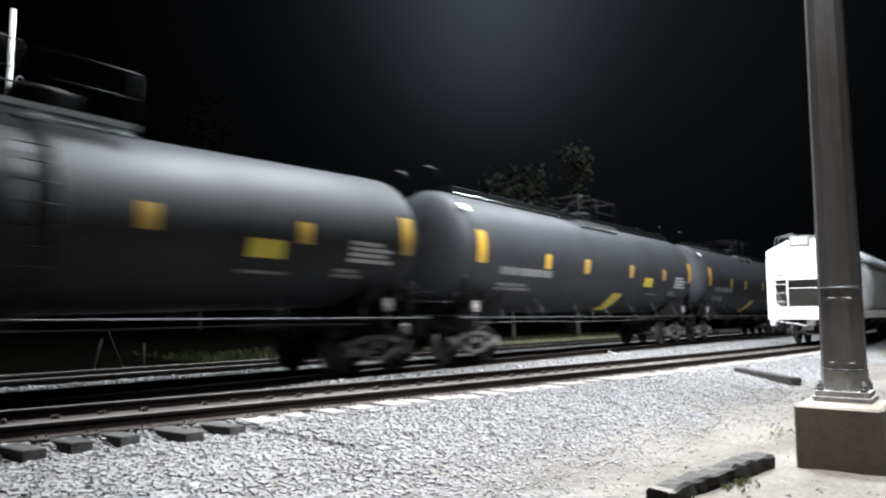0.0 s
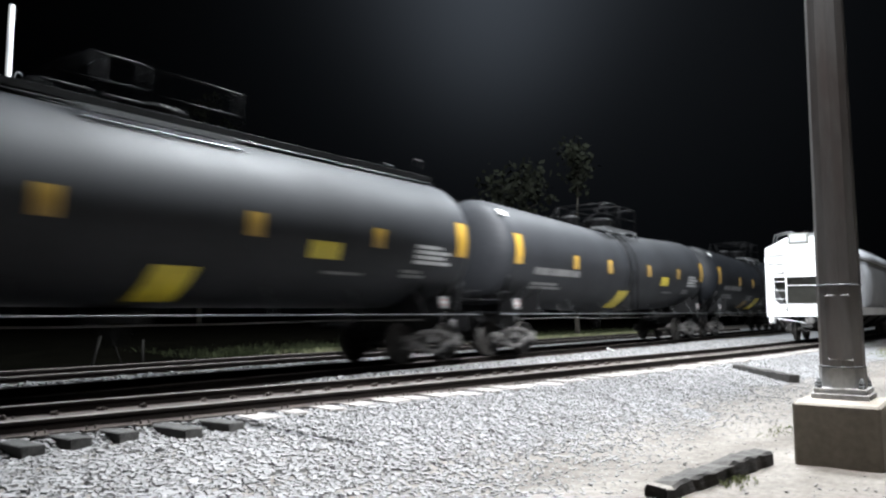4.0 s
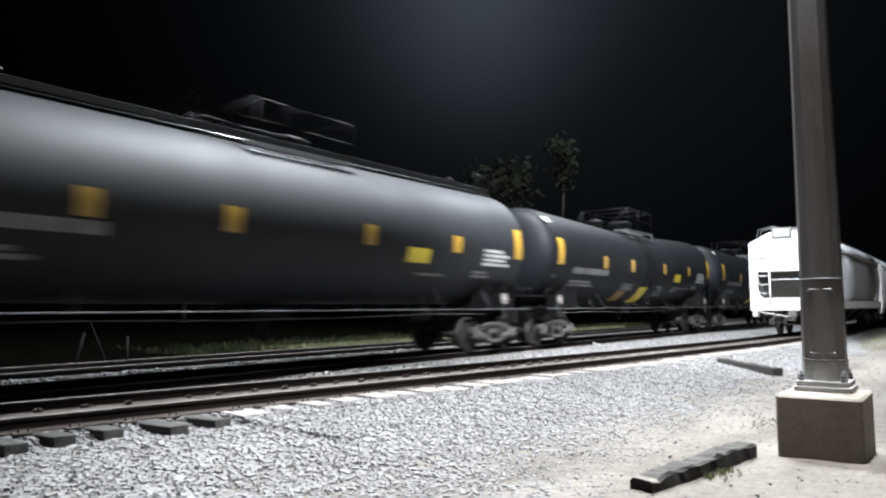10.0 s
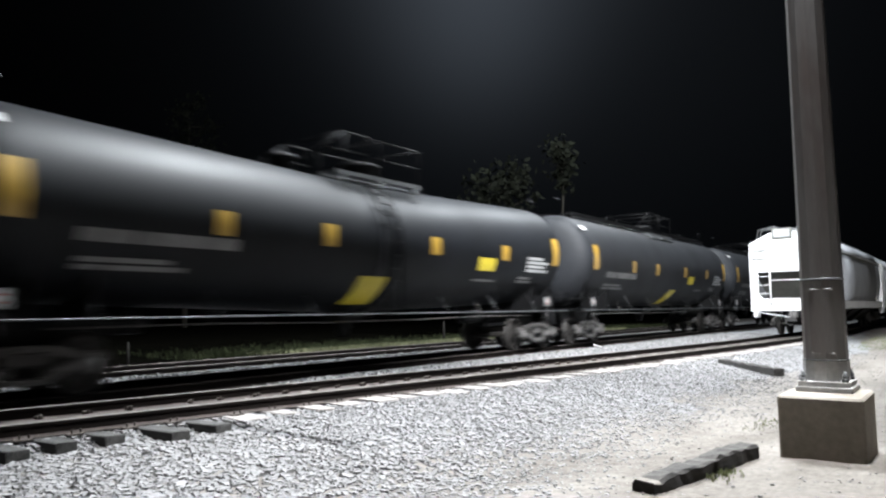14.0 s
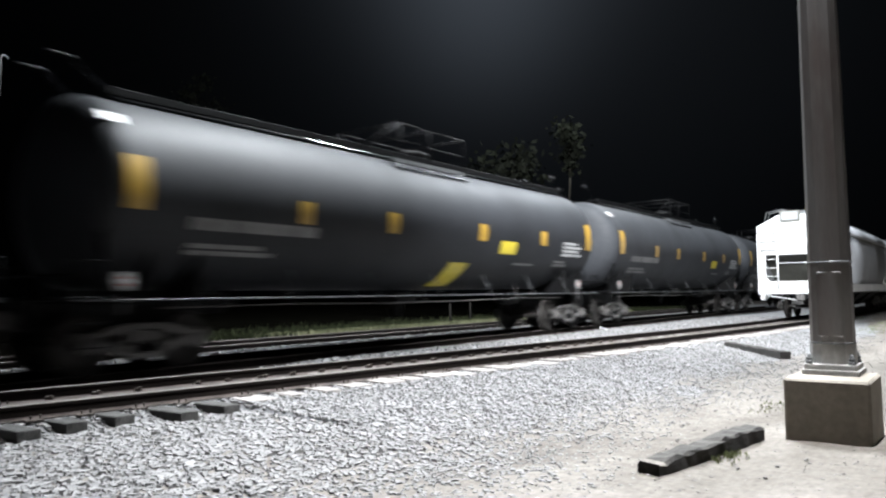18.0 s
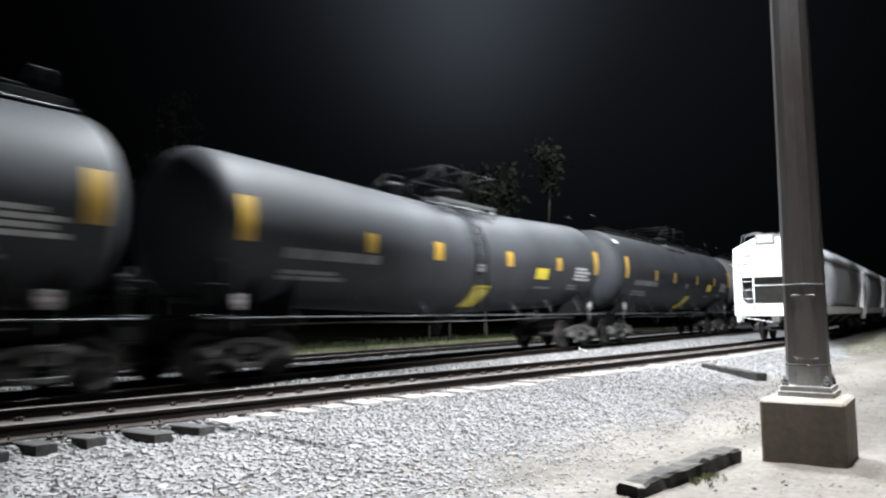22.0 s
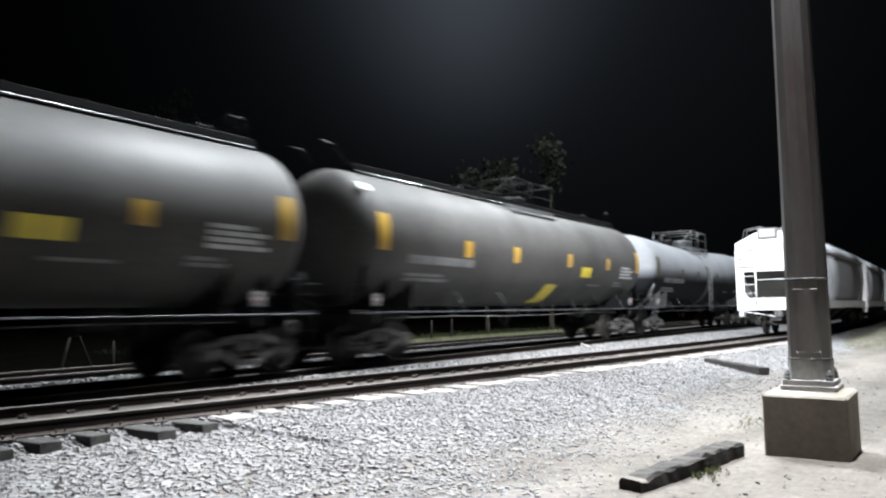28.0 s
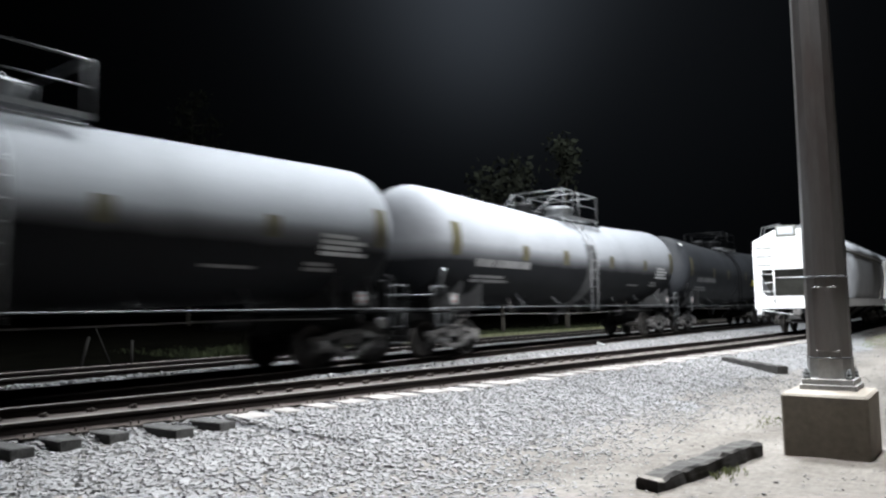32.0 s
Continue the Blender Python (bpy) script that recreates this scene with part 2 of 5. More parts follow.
def rod(bm, a, b, r, r2=None, seg=8):
    """A round bar from a to b."""
    a, b = Vector(a), Vector(b)
    q = (b - a).to_track_quat("Z", "Y")
    r2 = r if r2 is None else r2
    rings = []
    for p, rr in ((a, r), (b, r2)):
        rings.append([bm.verts.new(p + q @ Vector((rr * math.cos(i * math.tau / seg), rr * math.sin(i * math.tau / seg), 0))) for i in range(seg)])
    for i in range(seg):
        bm.faces.new((rings[0][i], rings[0][(i + 1) % seg], rings[1][(i + 1) % seg], rings[1][i])).smooth = True
    bm.faces.new(rings[0][::-1])
    bm.faces.new(rings[1])
    return bm


def pipe(bm, points, r, seg=8):
    """One bent round bar through the points."""
    pts = [Vector(p) for p in points]
    closed = (pts[0] - pts[-1]).length < 1e-6 and len(pts) > 3
    if closed:
        pts.pop()
    n, up, rings = len(pts), None, []
    for i, p in enumerate(pts):
        before = pts[i - 1] if i or closed else None
        after = pts[(i + 1) % n] if i < n - 1 or closed else None
        d = Vector((0, 0, 0))
        if before is not None:
            d += (p - before).normalized()
        if after is not None:
            d += (after - p).normalized()
        d.normalize()
        if up is None:
            up = d.orthogonal().normalized()
        side = d.cross(up).normalized()
        up = side.cross(d).normalized()
        wide = 1.0
        if before is not None and after is not None:
            wide = min(1.4, 1.0 / max(0.3, d.dot((after - p).normalized())))
        rings.append([bm.verts.new(p + (up * math.cos(k * math.tau / seg) + side * math.sin(k * math.tau / seg)) * r * wide) for k in range(seg)])
    for i in range(n if closed else n - 1):
        a, b = rings[i], rings[(i + 1) % n]
        for k in range(seg):
            bm.faces.new((a[k], a[(k + 1) % seg], b[(k + 1) % seg], b[k])).smooth = True
    if not closed:
        bm.faces.new(rings[0][::-1])
        bm.faces.new(rings[-1])
    return bm


def turned(bm, profile, axis="y", seg=24, at=(0, 0, 0)):
    """A body of revolution from (along, radius) pairs."""
    at = Vector(at)
    rings = []
    for along, r in profile:
        ring = []
        for i in range(seg):
            c, s = r * math.cos(i * math.tau / seg), r * math.sin(i * math.tau / seg)
            p = {"x": (along, c, s), "y": (c, along, s), "z": (c, s, along)}[axis]
            ring.append(bm.verts.new(at + Vector(p)))
        rings.append(ring)
    for a, b in zip(rings, rings[1:]):
        for i in range(seg):
            bm.faces.new((a[i], a[(i + 1) % seg], b[(i + 1) % seg], b[i])).smooth = True
    bm.faces.new(rings[0])
    bm.faces.new(rings[-1])
    bmesh.ops.recalc_face_normals(bm, faces=bm.faces)
    return bm


def mesh_of(name, bm, mat):
    bmesh.ops.recalc_face_normals(bm, faces=bm.faces)
    me = bpy.data.meshes.new(name)
    bm.to_mesh(me)
    bm.free()
    me.materials.append(mat)
    return me


def piece(name, me, parent=None, m=None, label=""):
    ob = new(name, me)
    if parent:
        ob.parent = parent
    if m is not None:
        ob.matrix_basis = m
    return tagged(ob, label)


def part(name, bm, mat, parent, label="", m=None):
    return piece(name, mesh_of(name, bm, mat), parent, m, label)


def root(name, m, label, category, group="", kind=""):
    ob = new(name)
    ob.empty_display_size = 0.3
    ob.matrix_basis = m
    return tagged(ob, label, category, group, kind)


def joined(name, verts, faces, mat, label, category, kind="stuff", parent=None):
    me = bpy.data.meshes.new(name)
    me.from_pydata(verts, [], faces)
    me.materials.append(mat)
    me.update()
    return tagged(piece(name, me, parent), label, category, "", kind)


# ---------------------------------------------------------------- plan of the tracks
TRAIN_Y, FAR_Y = 11.67, 15.45


def near_y(x):
    """The middle of the nearest track, which curves to run along the others."""
    if x < 24:
        return 9.97 - 0.182 * x + 0.0015 * x * x
    if x < 48:
        t = (x - 24) / 24
        h00, h10, h01 = 2 * t ** 3 - 3 * t * t + 1, t ** 3 - 2 * t * t + t, 3 * t * t - 2 * t ** 3
        return h00 * 6.466 + h10 * 24 * -0.11 + h01 * 5.6
    return 5.6


def near_turn(x):
    return math.atan2(near_y(x + 0.2) - near_y(x - 0.2), 0.4)


BARE_ENDS = [(2.72, 8.02, 0.02), (3.38, 7.91, 0.06), (3.90, 7.96, 0.08), (4.42, 7.92, 0.08), (5.00, 7.515, 0.06), (5.60, 7.525, 0.12)]  # bare ties at the end of the track: near end and turn


def near_ties():
    """Middle, turn and bareness of each tie under the nearest track."""
    out = [(x - 1.295 * math.sin(a), y + 1.295 * math.cos(a), a, True) for x, y, a in BARE_ENDS]
    rnd = random.Random(41)
    x = 6.32
    while x < 32:
        a = near_turn(x) + rnd.uniform(-0.03, 0.03)
        shift = rnd.uniform(-0.14, 0.05)
        out.append((x - math.sin(a) * shift, near_y(x) + math.cos(a) * shift, a, False))
        x += 0.545 * rnd.uniform(0.92, 1.08)
    return out


NEAR_TIES = near_ties()


def on_tie(x, y, wide=0.14, near=1.30):
    """Whether a place lies on a tie of the nearest track, between two distances from its middle towards the viewer."""
    for tx, ty, a, bare in NEAR_TIES:
        if abs(tx - x) > 1.0:
            continue
        u, v = (x - tx) * math.cos(a) + (y - ty) * math.sin(a), (x - tx) * math.sin(a) - (y - ty) * math.cos(a)
        if abs(u) < wide and (1.06 if bare else 0.75) < v < near:
            return True
    return False


def noise2(x, y, s, seed=0.0):
    return noise.noise(Vector((x * s, y * s, seed)))


def sand_z(x, y):
    z = -0.30 + 0.025 * noise2(x, y, 0.5) + 0.010 * noise2(x, y, 2.2, 3)
    if y > 17:
        z += -0.05 - 0.012 * min(y - 17, 12) + 0.06 * noise2(x, y, 0.4, 7)
    z += 0.04 * math.exp(-((x - 7.7) ** 2 + (y - 1.1) ** 2) / 0.6)
    if x < 22 and y < 6:
        z += 0.022 * noise2(x * 0.45, y * 1.3, 1.3, 31) + 0.012 * noise2(x, y, 4.5, 32)
    if x > 26 and y < 4.6:
        z += min(x - 26, 20) * 0.006
    return z


def bed_edge(x):
    e = 5.75 + max(0.0, min(0.7, (8.0 - x) * 0.25)) if x < 9 else max(3.5, 5.75 - (x - 9) * 0.09)
    return e + 0.35 * noise2(x, 0, 0.9, 5) + 0.15 * noise2(x, 0, 3.1, 6)


def bed_z(x, y):
    d = near_y(x) - y
    if d < (1.30 if x >= 5.85 else 0.95):
        z = -0.205
    elif d < 1.6 and x >= 5.9:
        z = -0.195 - 0.03 * (d - 1.3) / 0.3
    else:
        drop = min(0.13, 0.13 * (d - 0.9) / 0.35) if x < 5.85 else 0.02
        z = -0.205 - drop - 0.085 * min(1, (d - 1.3) / 3.0)
    e = bed_edge(x)
    if d > e - 1.2:
        z -= 0.09 * max(0.0, (d - e + 1.2) / 1.2) ** 1.5
    a, b = near_y(x) + 0.95, TRAIN_Y - 1.05
    if a < y < b and x < 40:
        z += min(0.12, 0.4 * (b - a)) * min(1.0, max(0.0, (x - 6.5) / 3.0)) * math.sin(math.pi * (y - a) / (b - a)) ** 0.6
    if 13.5 < y < 14.66:
        z += 0.055 * math.sin(math.pi * min(1.0, (y - 13.5) / 1.5)) ** 0.7
    if y > 17.0:
        z -= 0.12 * (y - 17.0)
    return z + 0.012 * noise2(x, y, 3.0, 9)


def grid(name, xs, ys, fz, mat, label, category):
    verts = [(x, y, fz(x, y)) for y in ys for x in xs]
    w = len(xs)
    faces = [(j * w + i, j * w + i + 1, (j + 1) * w + i + 1, (j + 1) * w + i) for j in range(len(ys) - 1) for i in range(w - 1)]
    ob = joined(name, verts, faces, mat, label, category, "structure")
    for p in ob.data.polygons:
        p.use_smooth = True
    return ob


def steps(*spans):
    out = []
    for a, b, n in spans:
        out += [a + (b - a) * i / n for i in range(n)]
    return out + [spans[-1][1]]


grid("ground", steps((-900, -60, 8), (-60, -4, 16), (-4, 22, 110), (22, 70, 60), (70, 1500, 12)),
     steps((-900, -40, 8), (-40, -3, 12), (-3, 7, 60), (7, 17, 10), (17, 40, 40), (40, 900, 10)), sand_z, SAND, "pale trodden sandy ground with small footprints and pebbles", "ground")
grid("verge", steps((-300, -60, 4), (-60, 2, 10), (2, 34, 44), (34, 400, 12)), steps((17.3, 30, 24), (30, 90, 10), (90, 500, 6)), lambda x, y: sand_z(x, y) + 0.03 + 0.35 * min(1.0, max(0.0, (y - 21.0) / 9.0)) - (0.2 if y < 17.4 else 0.0) - (max(0.0, (min(x, 60.0) - 26.0) * 0.02 + 0.02 * noise2(x, y, 0.8, 4)) if y < 25 else 0.0), UNLITSOIL, "dark leafy soil behind the far track", "ground")
grid("ballast_bed", steps((-30, 1, 20), (1, 26, 200), (26, 60, 80), (60, 160, 30)),
     steps((0.5, 9, 80), (9, 18.6, 60)), bed_z, BALLAST, "packed grey stone ballast under the three railway tracks", "ballast")

RAIL_PROFILE = [(-0.07, -0.172), (0.07, -0.172), (0.07, -0.160), (0.012, -0.135), (0.009, -0.05), (0.036, -0.038), (0.036, -0.006), (0.028, 0.0), (-0.028, 0.0), (-0.036, -0.006), (-0.036, -0.038), (-0.009, -0.05), (-0.012, -0.135), (-0.07, -0.160)]


def rail_mesh(path):
    """A rail rolled along the path of (x, y)."""
    bm = bmesh.new()
    rings = []
    for i, (x, y) in enumerate(path):
        a, b = path[max(0, i - 1)], path[min(len(path) - 1, i + 1)]
        d = Vector((b[0] - a[0], b[1] - a[1])).normalized()
        rings.append([bm.verts.new((x - d.y * p, y + d.x * p, q)) for p, q in RAIL_PROFILE])
    n = len(RAIL_PROFILE)
    for a, b in zip(rings, rings[1:]):
        for i in range(n):
            f = bm.faces.new((a[i], b[i], b[(i + 1) % n], a[(i + 1) % n]))
            f.material_index = 1 if i in (6, 7, 8) else 2 if i in (1, 2, 12, 13) else 0
    bm.faces.new(rings[0])
    bm.faces.new(rings[-1])
    me = mesh_of("rail", bm, RAIL)
    me.materials.append(RAILTOP)
    me.materials.append(DUSTYFOOT)
    return me


def tie_mesh(seed, mat, half=0.115):
    rnd = random.Random(seed)
    bm = bmesh.new()
    box(bm, -half, half, -1.295, 1.295, -0.17, 0.0, 0.012)
    for v in bm.verts:
        v.co += Vector((rnd.uniform(-0.008, 0.008), rnd.uniform(-0.02, 0.02), rnd.uniform(-0.006, 0.004)))
    return mesh_of("tie", bm, mat)


TIES = [tie_mesh(i, TIE) for i in range(4)]
DUSTY = [tie_mesh(10 + i, DUSTTIE, 0.15 + 0.025 * (i % 3)) for i in range(4)]
bm_ = bmesh.new()
box(bm_, -0.09, 0.09, -0.17, 0.17, -0.012, 0.006, 0.004)
PLATE_MESH = mesh_of("tie_plate", bm_, PLATE)
bm_ = bmesh.new()
box(bm_, -0.008, 0.008, -0.008, 0.008, 0.0, 0.035)
box(bm_, -0.014, 0.014, -0.022, 0.012, 0.03, 0.045, 0.004)
SPIKE_MESH = mesh_of("spike", bm_, PLATE)


bm_ = bmesh.new()
box(bm_, -0.035, 0.035, -0.06, 0.05, -0.03, 0.035, 0.008)
box(bm_, -0.02, 0.02, -0.09, -0.05, -0.03, 0.055, 0.006)
ANCHOR_MESH = mesh_of("rail_anchor", bm_, PLATE)


def near_track():
    """The nearest track: two rails on ties, with packed dirt between the rails nearly up to their heads."""
    t = root("railway_track", pose(0, 0, 0), "rusty curving track with weathered timber ties, empty up to the parked hoppers", "track", "railway tracks", "structure")
    across = lambda x, s: (x - math.sin(near_turn(x)) * s, near_y(x) + math.cos(near_turn(x)) * s)
    xs = [-2 + 0.5 * i for i in range(329)]
    for s in (-0.755, 0.755):
        piece("rail", rail_mesh([across(x, s) for x in xs]), t)
    verts, faces = [], []
    fx, fs = [-2 + 0.2 * i for i in range(190)], [-0.69, -0.5, -0.25, 0.0, 0.25, 0.5, 0.62, 0.70]
    for x in fx:
        for s in fs:
            p = across(x, s)
            verts.append((p[0], p[1], -0.138 + 0.02 * noise2(x, s, 2.5, 21) + 0.015 * noise2(x, s, 7.0, 22) - (0.05 if s > 0.6 else 0.0)))
    w = len(fs)
    for i in range(len(fx) - 1):
        for j in range(w - 1):
            faces.append((i * w + j, i * w + j + 1, (i + 1) * w + j + 1, (i + 1) * w + j))
    joined("track_dirt", verts, faces, FINES, "packed rusty dirt between the rails", "", "", t)
    rnd = random.Random(42)
    for x, y, a, bare in NEAR_TIES:
        piece("tie", rnd.choice(TIES if bare else DUSTY), t, pose(x, y, -0.178 if bare else -0.164 + rnd.uniform(-0.014, 0.012), 0, 0, math.degrees(a)))
        if x < 18:
            turn = math.degrees(near_turn(x))
            for s in (-0.755, 0.755):
                px, py = across(x, s)
                piece("tie_plate", PLATE_MESH, t, pose(px, py, -0.166, 0, 0, turn))
                for ox, oy in ((-0.05, -0.1), (0.055, -0.095)):
                    piece("spike", SPIKE_MESH, t, pose(px + ox, py + oy, -0.160, 0, 0, turn))
            px, py = across(x + rnd.uniform(-0.05, 0.05), 0.63)
            piece("rail_anchor", ANCHOR_MESH, t, pose(px, py, -0.137, 0, rnd.uniform(-12, 12), turn + rnd.uniform(-15, 15)))
    return t


def track(label, fy, turn, x0, x1, step):
    t = root("railway_track", pose(0, 0, 0), label, "track", "railway tracks", "structure")
    xs = [-30 + i for i in range(int(x1 + 30) + 1)]
    for s in (-1, 1):
        piece("rail", rail_mesh([(x, fy(x) + 0.755 * s) for x in xs]), t)
    rnd = random.Random(int(fy(10) * 100))
    x = x0
    while x < x1:
        a = turn(x) + rnd.uniform(-0.012, 0.012)
        shift = rnd.uniform(-0.05, 0.05)
        piece("tie", rnd.choice(TIES), t, pose(x - math.sin(a) * shift, fy(x) + math.cos(a) * shift, -0.183, 0, 0, math.degrees(a)))
        x += step * rnd.uniform(0.94, 1.06)
    return t


near_track()
track("main line track in grey ballast under the passing train", lambda x: TRAIN_Y, lambda x: 0.0, 2.0, 55, 0.55)
track("rusty far track behind the train beside dry grass", lambda x: FAR_Y, lambda x: 0.0, 4.0, 55, 0.55)


def stones(name, label, count, xr, yr, keep, lo, hi, seed, mat=STONE, flat=1.0, fine=None):
    """Loose crushed stones, each an uneven six-sided block, lying on the bed."""
    rng = np.random.default_rng(seed)
    base = np.array([(x, y, z) for x in (-1, 1) for y in (-1, 1) for z in (-1, 1)], float) * 0.5
    quads = np.array([(0, 1, 3, 2), (4, 6, 7, 5), (0, 4, 5, 1), (2, 3, 7, 6), (0, 2, 6, 4), (1, 5, 7, 3)])
    verts, faces, n = [], [], 0
    while n < count:
        x, y = rng.uniform(*xr), rng.uniform(*yr)
        z = keep(x, y, rng)
        if z is None:
            continue
        near = fine(x, y) if fine else 1.0
        size = (lo + (hi - lo) * rng.random() ** 2) * near
        p = base * (size * rng.uniform(0.65, 1.3, 3)) * (1 - 0.5 * rng.random((8, 3)))
        a, b = rng.uniform(0, math.tau), rng.uniform(-0.6, 0.6)
        ca, sa, cb, sb = math.cos(a), math.sin(a), math.cos(b), math.sin(b)
        p = p @ np.array([[ca, sa, 0], [-sa, ca, 0], [0, 0, 1]]) @ np.array([[1, 0, 0], [0, cb, sb], [0, -sb, cb]])
        p[:, 2] *= flat * near
        verts.append(p + (x, y, z + size * flat * rng.uniform(0.0, 0.3)))
        faces.append(quads + 8 * n)
        n += 1
    joined(name, np.concatenate(verts).tolist(), np.concatenate(faces).tolist(), mat, label, "ballast stones")


def on_shoulder(x, y, rng):
    d = near_y(x) - y
    e = bed_edge(x)
    if d < 0.86 or d > e + 0.4:
        return None
    if d > e - 1.3 and rng.random() < (d - e + 1.3) / 1.7:
        return None
    if d < 1.9 and on_tie(x, y):
        return None
    if math.atan2(y, x) > 1.25 or y < 1.0:
        return None
    if rng.random() > min(1.0, (10.0 / (x + 1.0)) ** 1.6):
        return None
    return max(bed_z(x, y), sand_z(x, y))


def on_middle(x, y, rng):
    if y < near_y(x) + 0.9 or abs(y - TRAIN_Y) < 1.1 or math.atan2(y, x) > 1.25 or 14.6 < y or (x < 7.5 and y < 12) or rng.random() > min(1.0, (14.0 / (x + 1.0)) ** 1.2):
        return None
    return bed_z(x, y)


stones("ballast_stones", "loose crushed grey stones on the ballast shoulder", 46000, (1.6, 26), (2.2, 9.3), on_shoulder, 0.028, 0.08, 3, flat=0.6, fine=lambda x, y: 1.0 - 0.45 * min(1.0, max(0.0, (near_y(x) - y - bed_edge(x) + 2.4) / 2.4)))
stones("ballast_stones_between", "loose crushed grey stones between the tracks", 11000, (3, 36), (7, 15), on_middle, 0.035, 0.085, 4)



def on_sand(x, y, rng):
    d = near_y(x) - y
    e = bed_edge(x)
    if d < e - 0.6 or d > e + 6.5 or math.atan2(y, x) > 1.2 or rng.random() > 1.0 - (d - e) / 8.0:
        return None
    if abs(x - 7.88) < 0.5 and abs(y - 1.17) < 0.5:
        return None
    return sand_z(x, y) - 0.004


stones("sand_pebbles", "small pale pebbles strewn over the sand", 7500, (3, 20), (-2.5, 5), on_sand, 0.008, 0.034, 8, PEBBLE, 0.55)

# ---------------------------------------------------------------- rolling stock
CAR, SPEED = 18.314, 8.6
STYLES = {"funnel": (2.90, 2.68, 1.50), "straight": (2.89, 2.87, 1.59)}  # height of the axis at the ends and in the middle, radius
HALF = 8.53


def tank_axis(x, style):
    end, mid, _ = STYLES[style]
    return end + (mid - end) * (1 - min(1.0, abs(x) / 7.5))


def tank_mesh(mat, style):
    """A tank in two halves that fall to the middle, with dished ends and raised jacket seams."""
    bm = bmesh.new()
    radius = STYLES[style][2]
    seg, rings = 56, []
    xs = []
    for i in range(13):
        a = math.pi / 2 * i / 12
        xs.append((-(HALF - 0.66) - 0.66 * math.cos(a) ** 0.85, radius * math.sin(a) ** 0.72 if i else 0.02))
    body = [-(HALF - 0.66) + (2 * (HALF - 0.66)) * i / 44 for i in range(1, 44)]
    prof = xs + [(x, radius) for x in body] + [(-x, r) for x, r in xs[::-1]]
    for seam in (-0.3, 0.3) if style == "funnel" else ():
        prof += [(seam - 0.03, radius), (seam - 0.026, radius + 0.006), (seam + 0.026, radius + 0.006), (seam + 0.03, radius)]
    prof.sort(key=lambda p: p[0])
    for x, r in prof:
        z = tank_axis(x, style)
        rings.append([bm.verts.new((x, r * math.cos(i * math.tau / seg), z + r * math.sin(i * math.tau / seg))) for i in range(seg)])
    for a, b in zip(rings, rings[1:]):
        for i in range(seg):
            bm.faces.new((a[i], a[(i + 1) % seg], b[(i + 1) % seg], b[i])).smooth = True
    bm.faces.new(rings[0])
    bm.faces.new(rings[-1])
    return mesh_of("tank", bm, mat)


def decal(x0, x1, z0, z1, mat, style, lean=0.0, side=-1, nx=4, nz=6, lift=0.008):
    """A thin sheet that lies on the tank's flank between two heights; lean pushes its top along the car."""
    bm = bmesh.new()
    radius = STYLES[style][2]
    rows_ = []
    for j in range(nz + 1):
        row = []
        for i in range(nx + 1):
            x, z = x0 + (x1 - x0) * i / nx + lean * j / nz, z0 + (z1 - z0) * j / nz
            zc = tank_axis(x, style)
            s = max(-0.98, min(0.98, (z - zc) / radius))
            r = radius + lift
            row.append(bm.verts.new((x, side * r * math.cos(math.asin(s)), zc + r * s)))
        rows_.append(row)
    for a, b in zip(rows_, rows_[1:]):
        for i in range(nx):
            bm.faces.new((a[i], a[i + 1], b[i + 1], b[i])).smooth = True
    return mesh_of("decal", bm, mat)


def lettering(car, x0, x1, z0, z1, lines, mat, style):
    """Lettering too small to read: a plain bar for each line."""
    h = (z1 - z0) / lines
    for k in range(lines):
        a, b = z0 + k * h + h * 0.16, z0 + (k + 1) * h - h * 0.16
        end = x1 - (x1 - x0) * (0.0, 0.16, 0.05, 0.28, 0.1)[k % 5]
        me = shared("bar%.2f %.2f %.2f %s" % (x0, end, a, mat.name + style), lambda: decal(x0 - CAR / 2, end - CAR / 2, a, b, mat, style, nx=3, nz=2, lift=0.009))
        piece("lettering_bar", me, car)


SHARED = {}


def shared(key, make):
    if key not in SHARED:
        SHARED[key] = make()
    return SHARED[key]


def m_wheel():
    bm = bmesh.new()
    prof = [(-0.07, 0.10), (-0.055, 0.16), (-0.02, 0.18), (-0.015, 0.36), (-0.055, 0.395), (-0.06, 0.455), (0.055, 0.465), (0.06, 0.485), (0.08, 0.49), (0.085, 0.47), (0.085, 0.40), (0.03, 0.36), (0.03, 0.18), (0.07, 0.15), (0.08, 0.10)]
    turned(bm, prof, "y", 28)
    return mesh_of("wheel", bm, WHEEL)


def m_axle():
    bm = bmesh.new()
    turned(bm, [(-1.06, 0.06), (-0.9, 0.075), (-0.8, 0.085), (-0.3, 0.078), (0.3, 0.078), (0.8, 0.085), (0.9, 0.075), (1.06, 0.06)], "y", 16)
    return mesh_of("axle", bm, WHEEL)


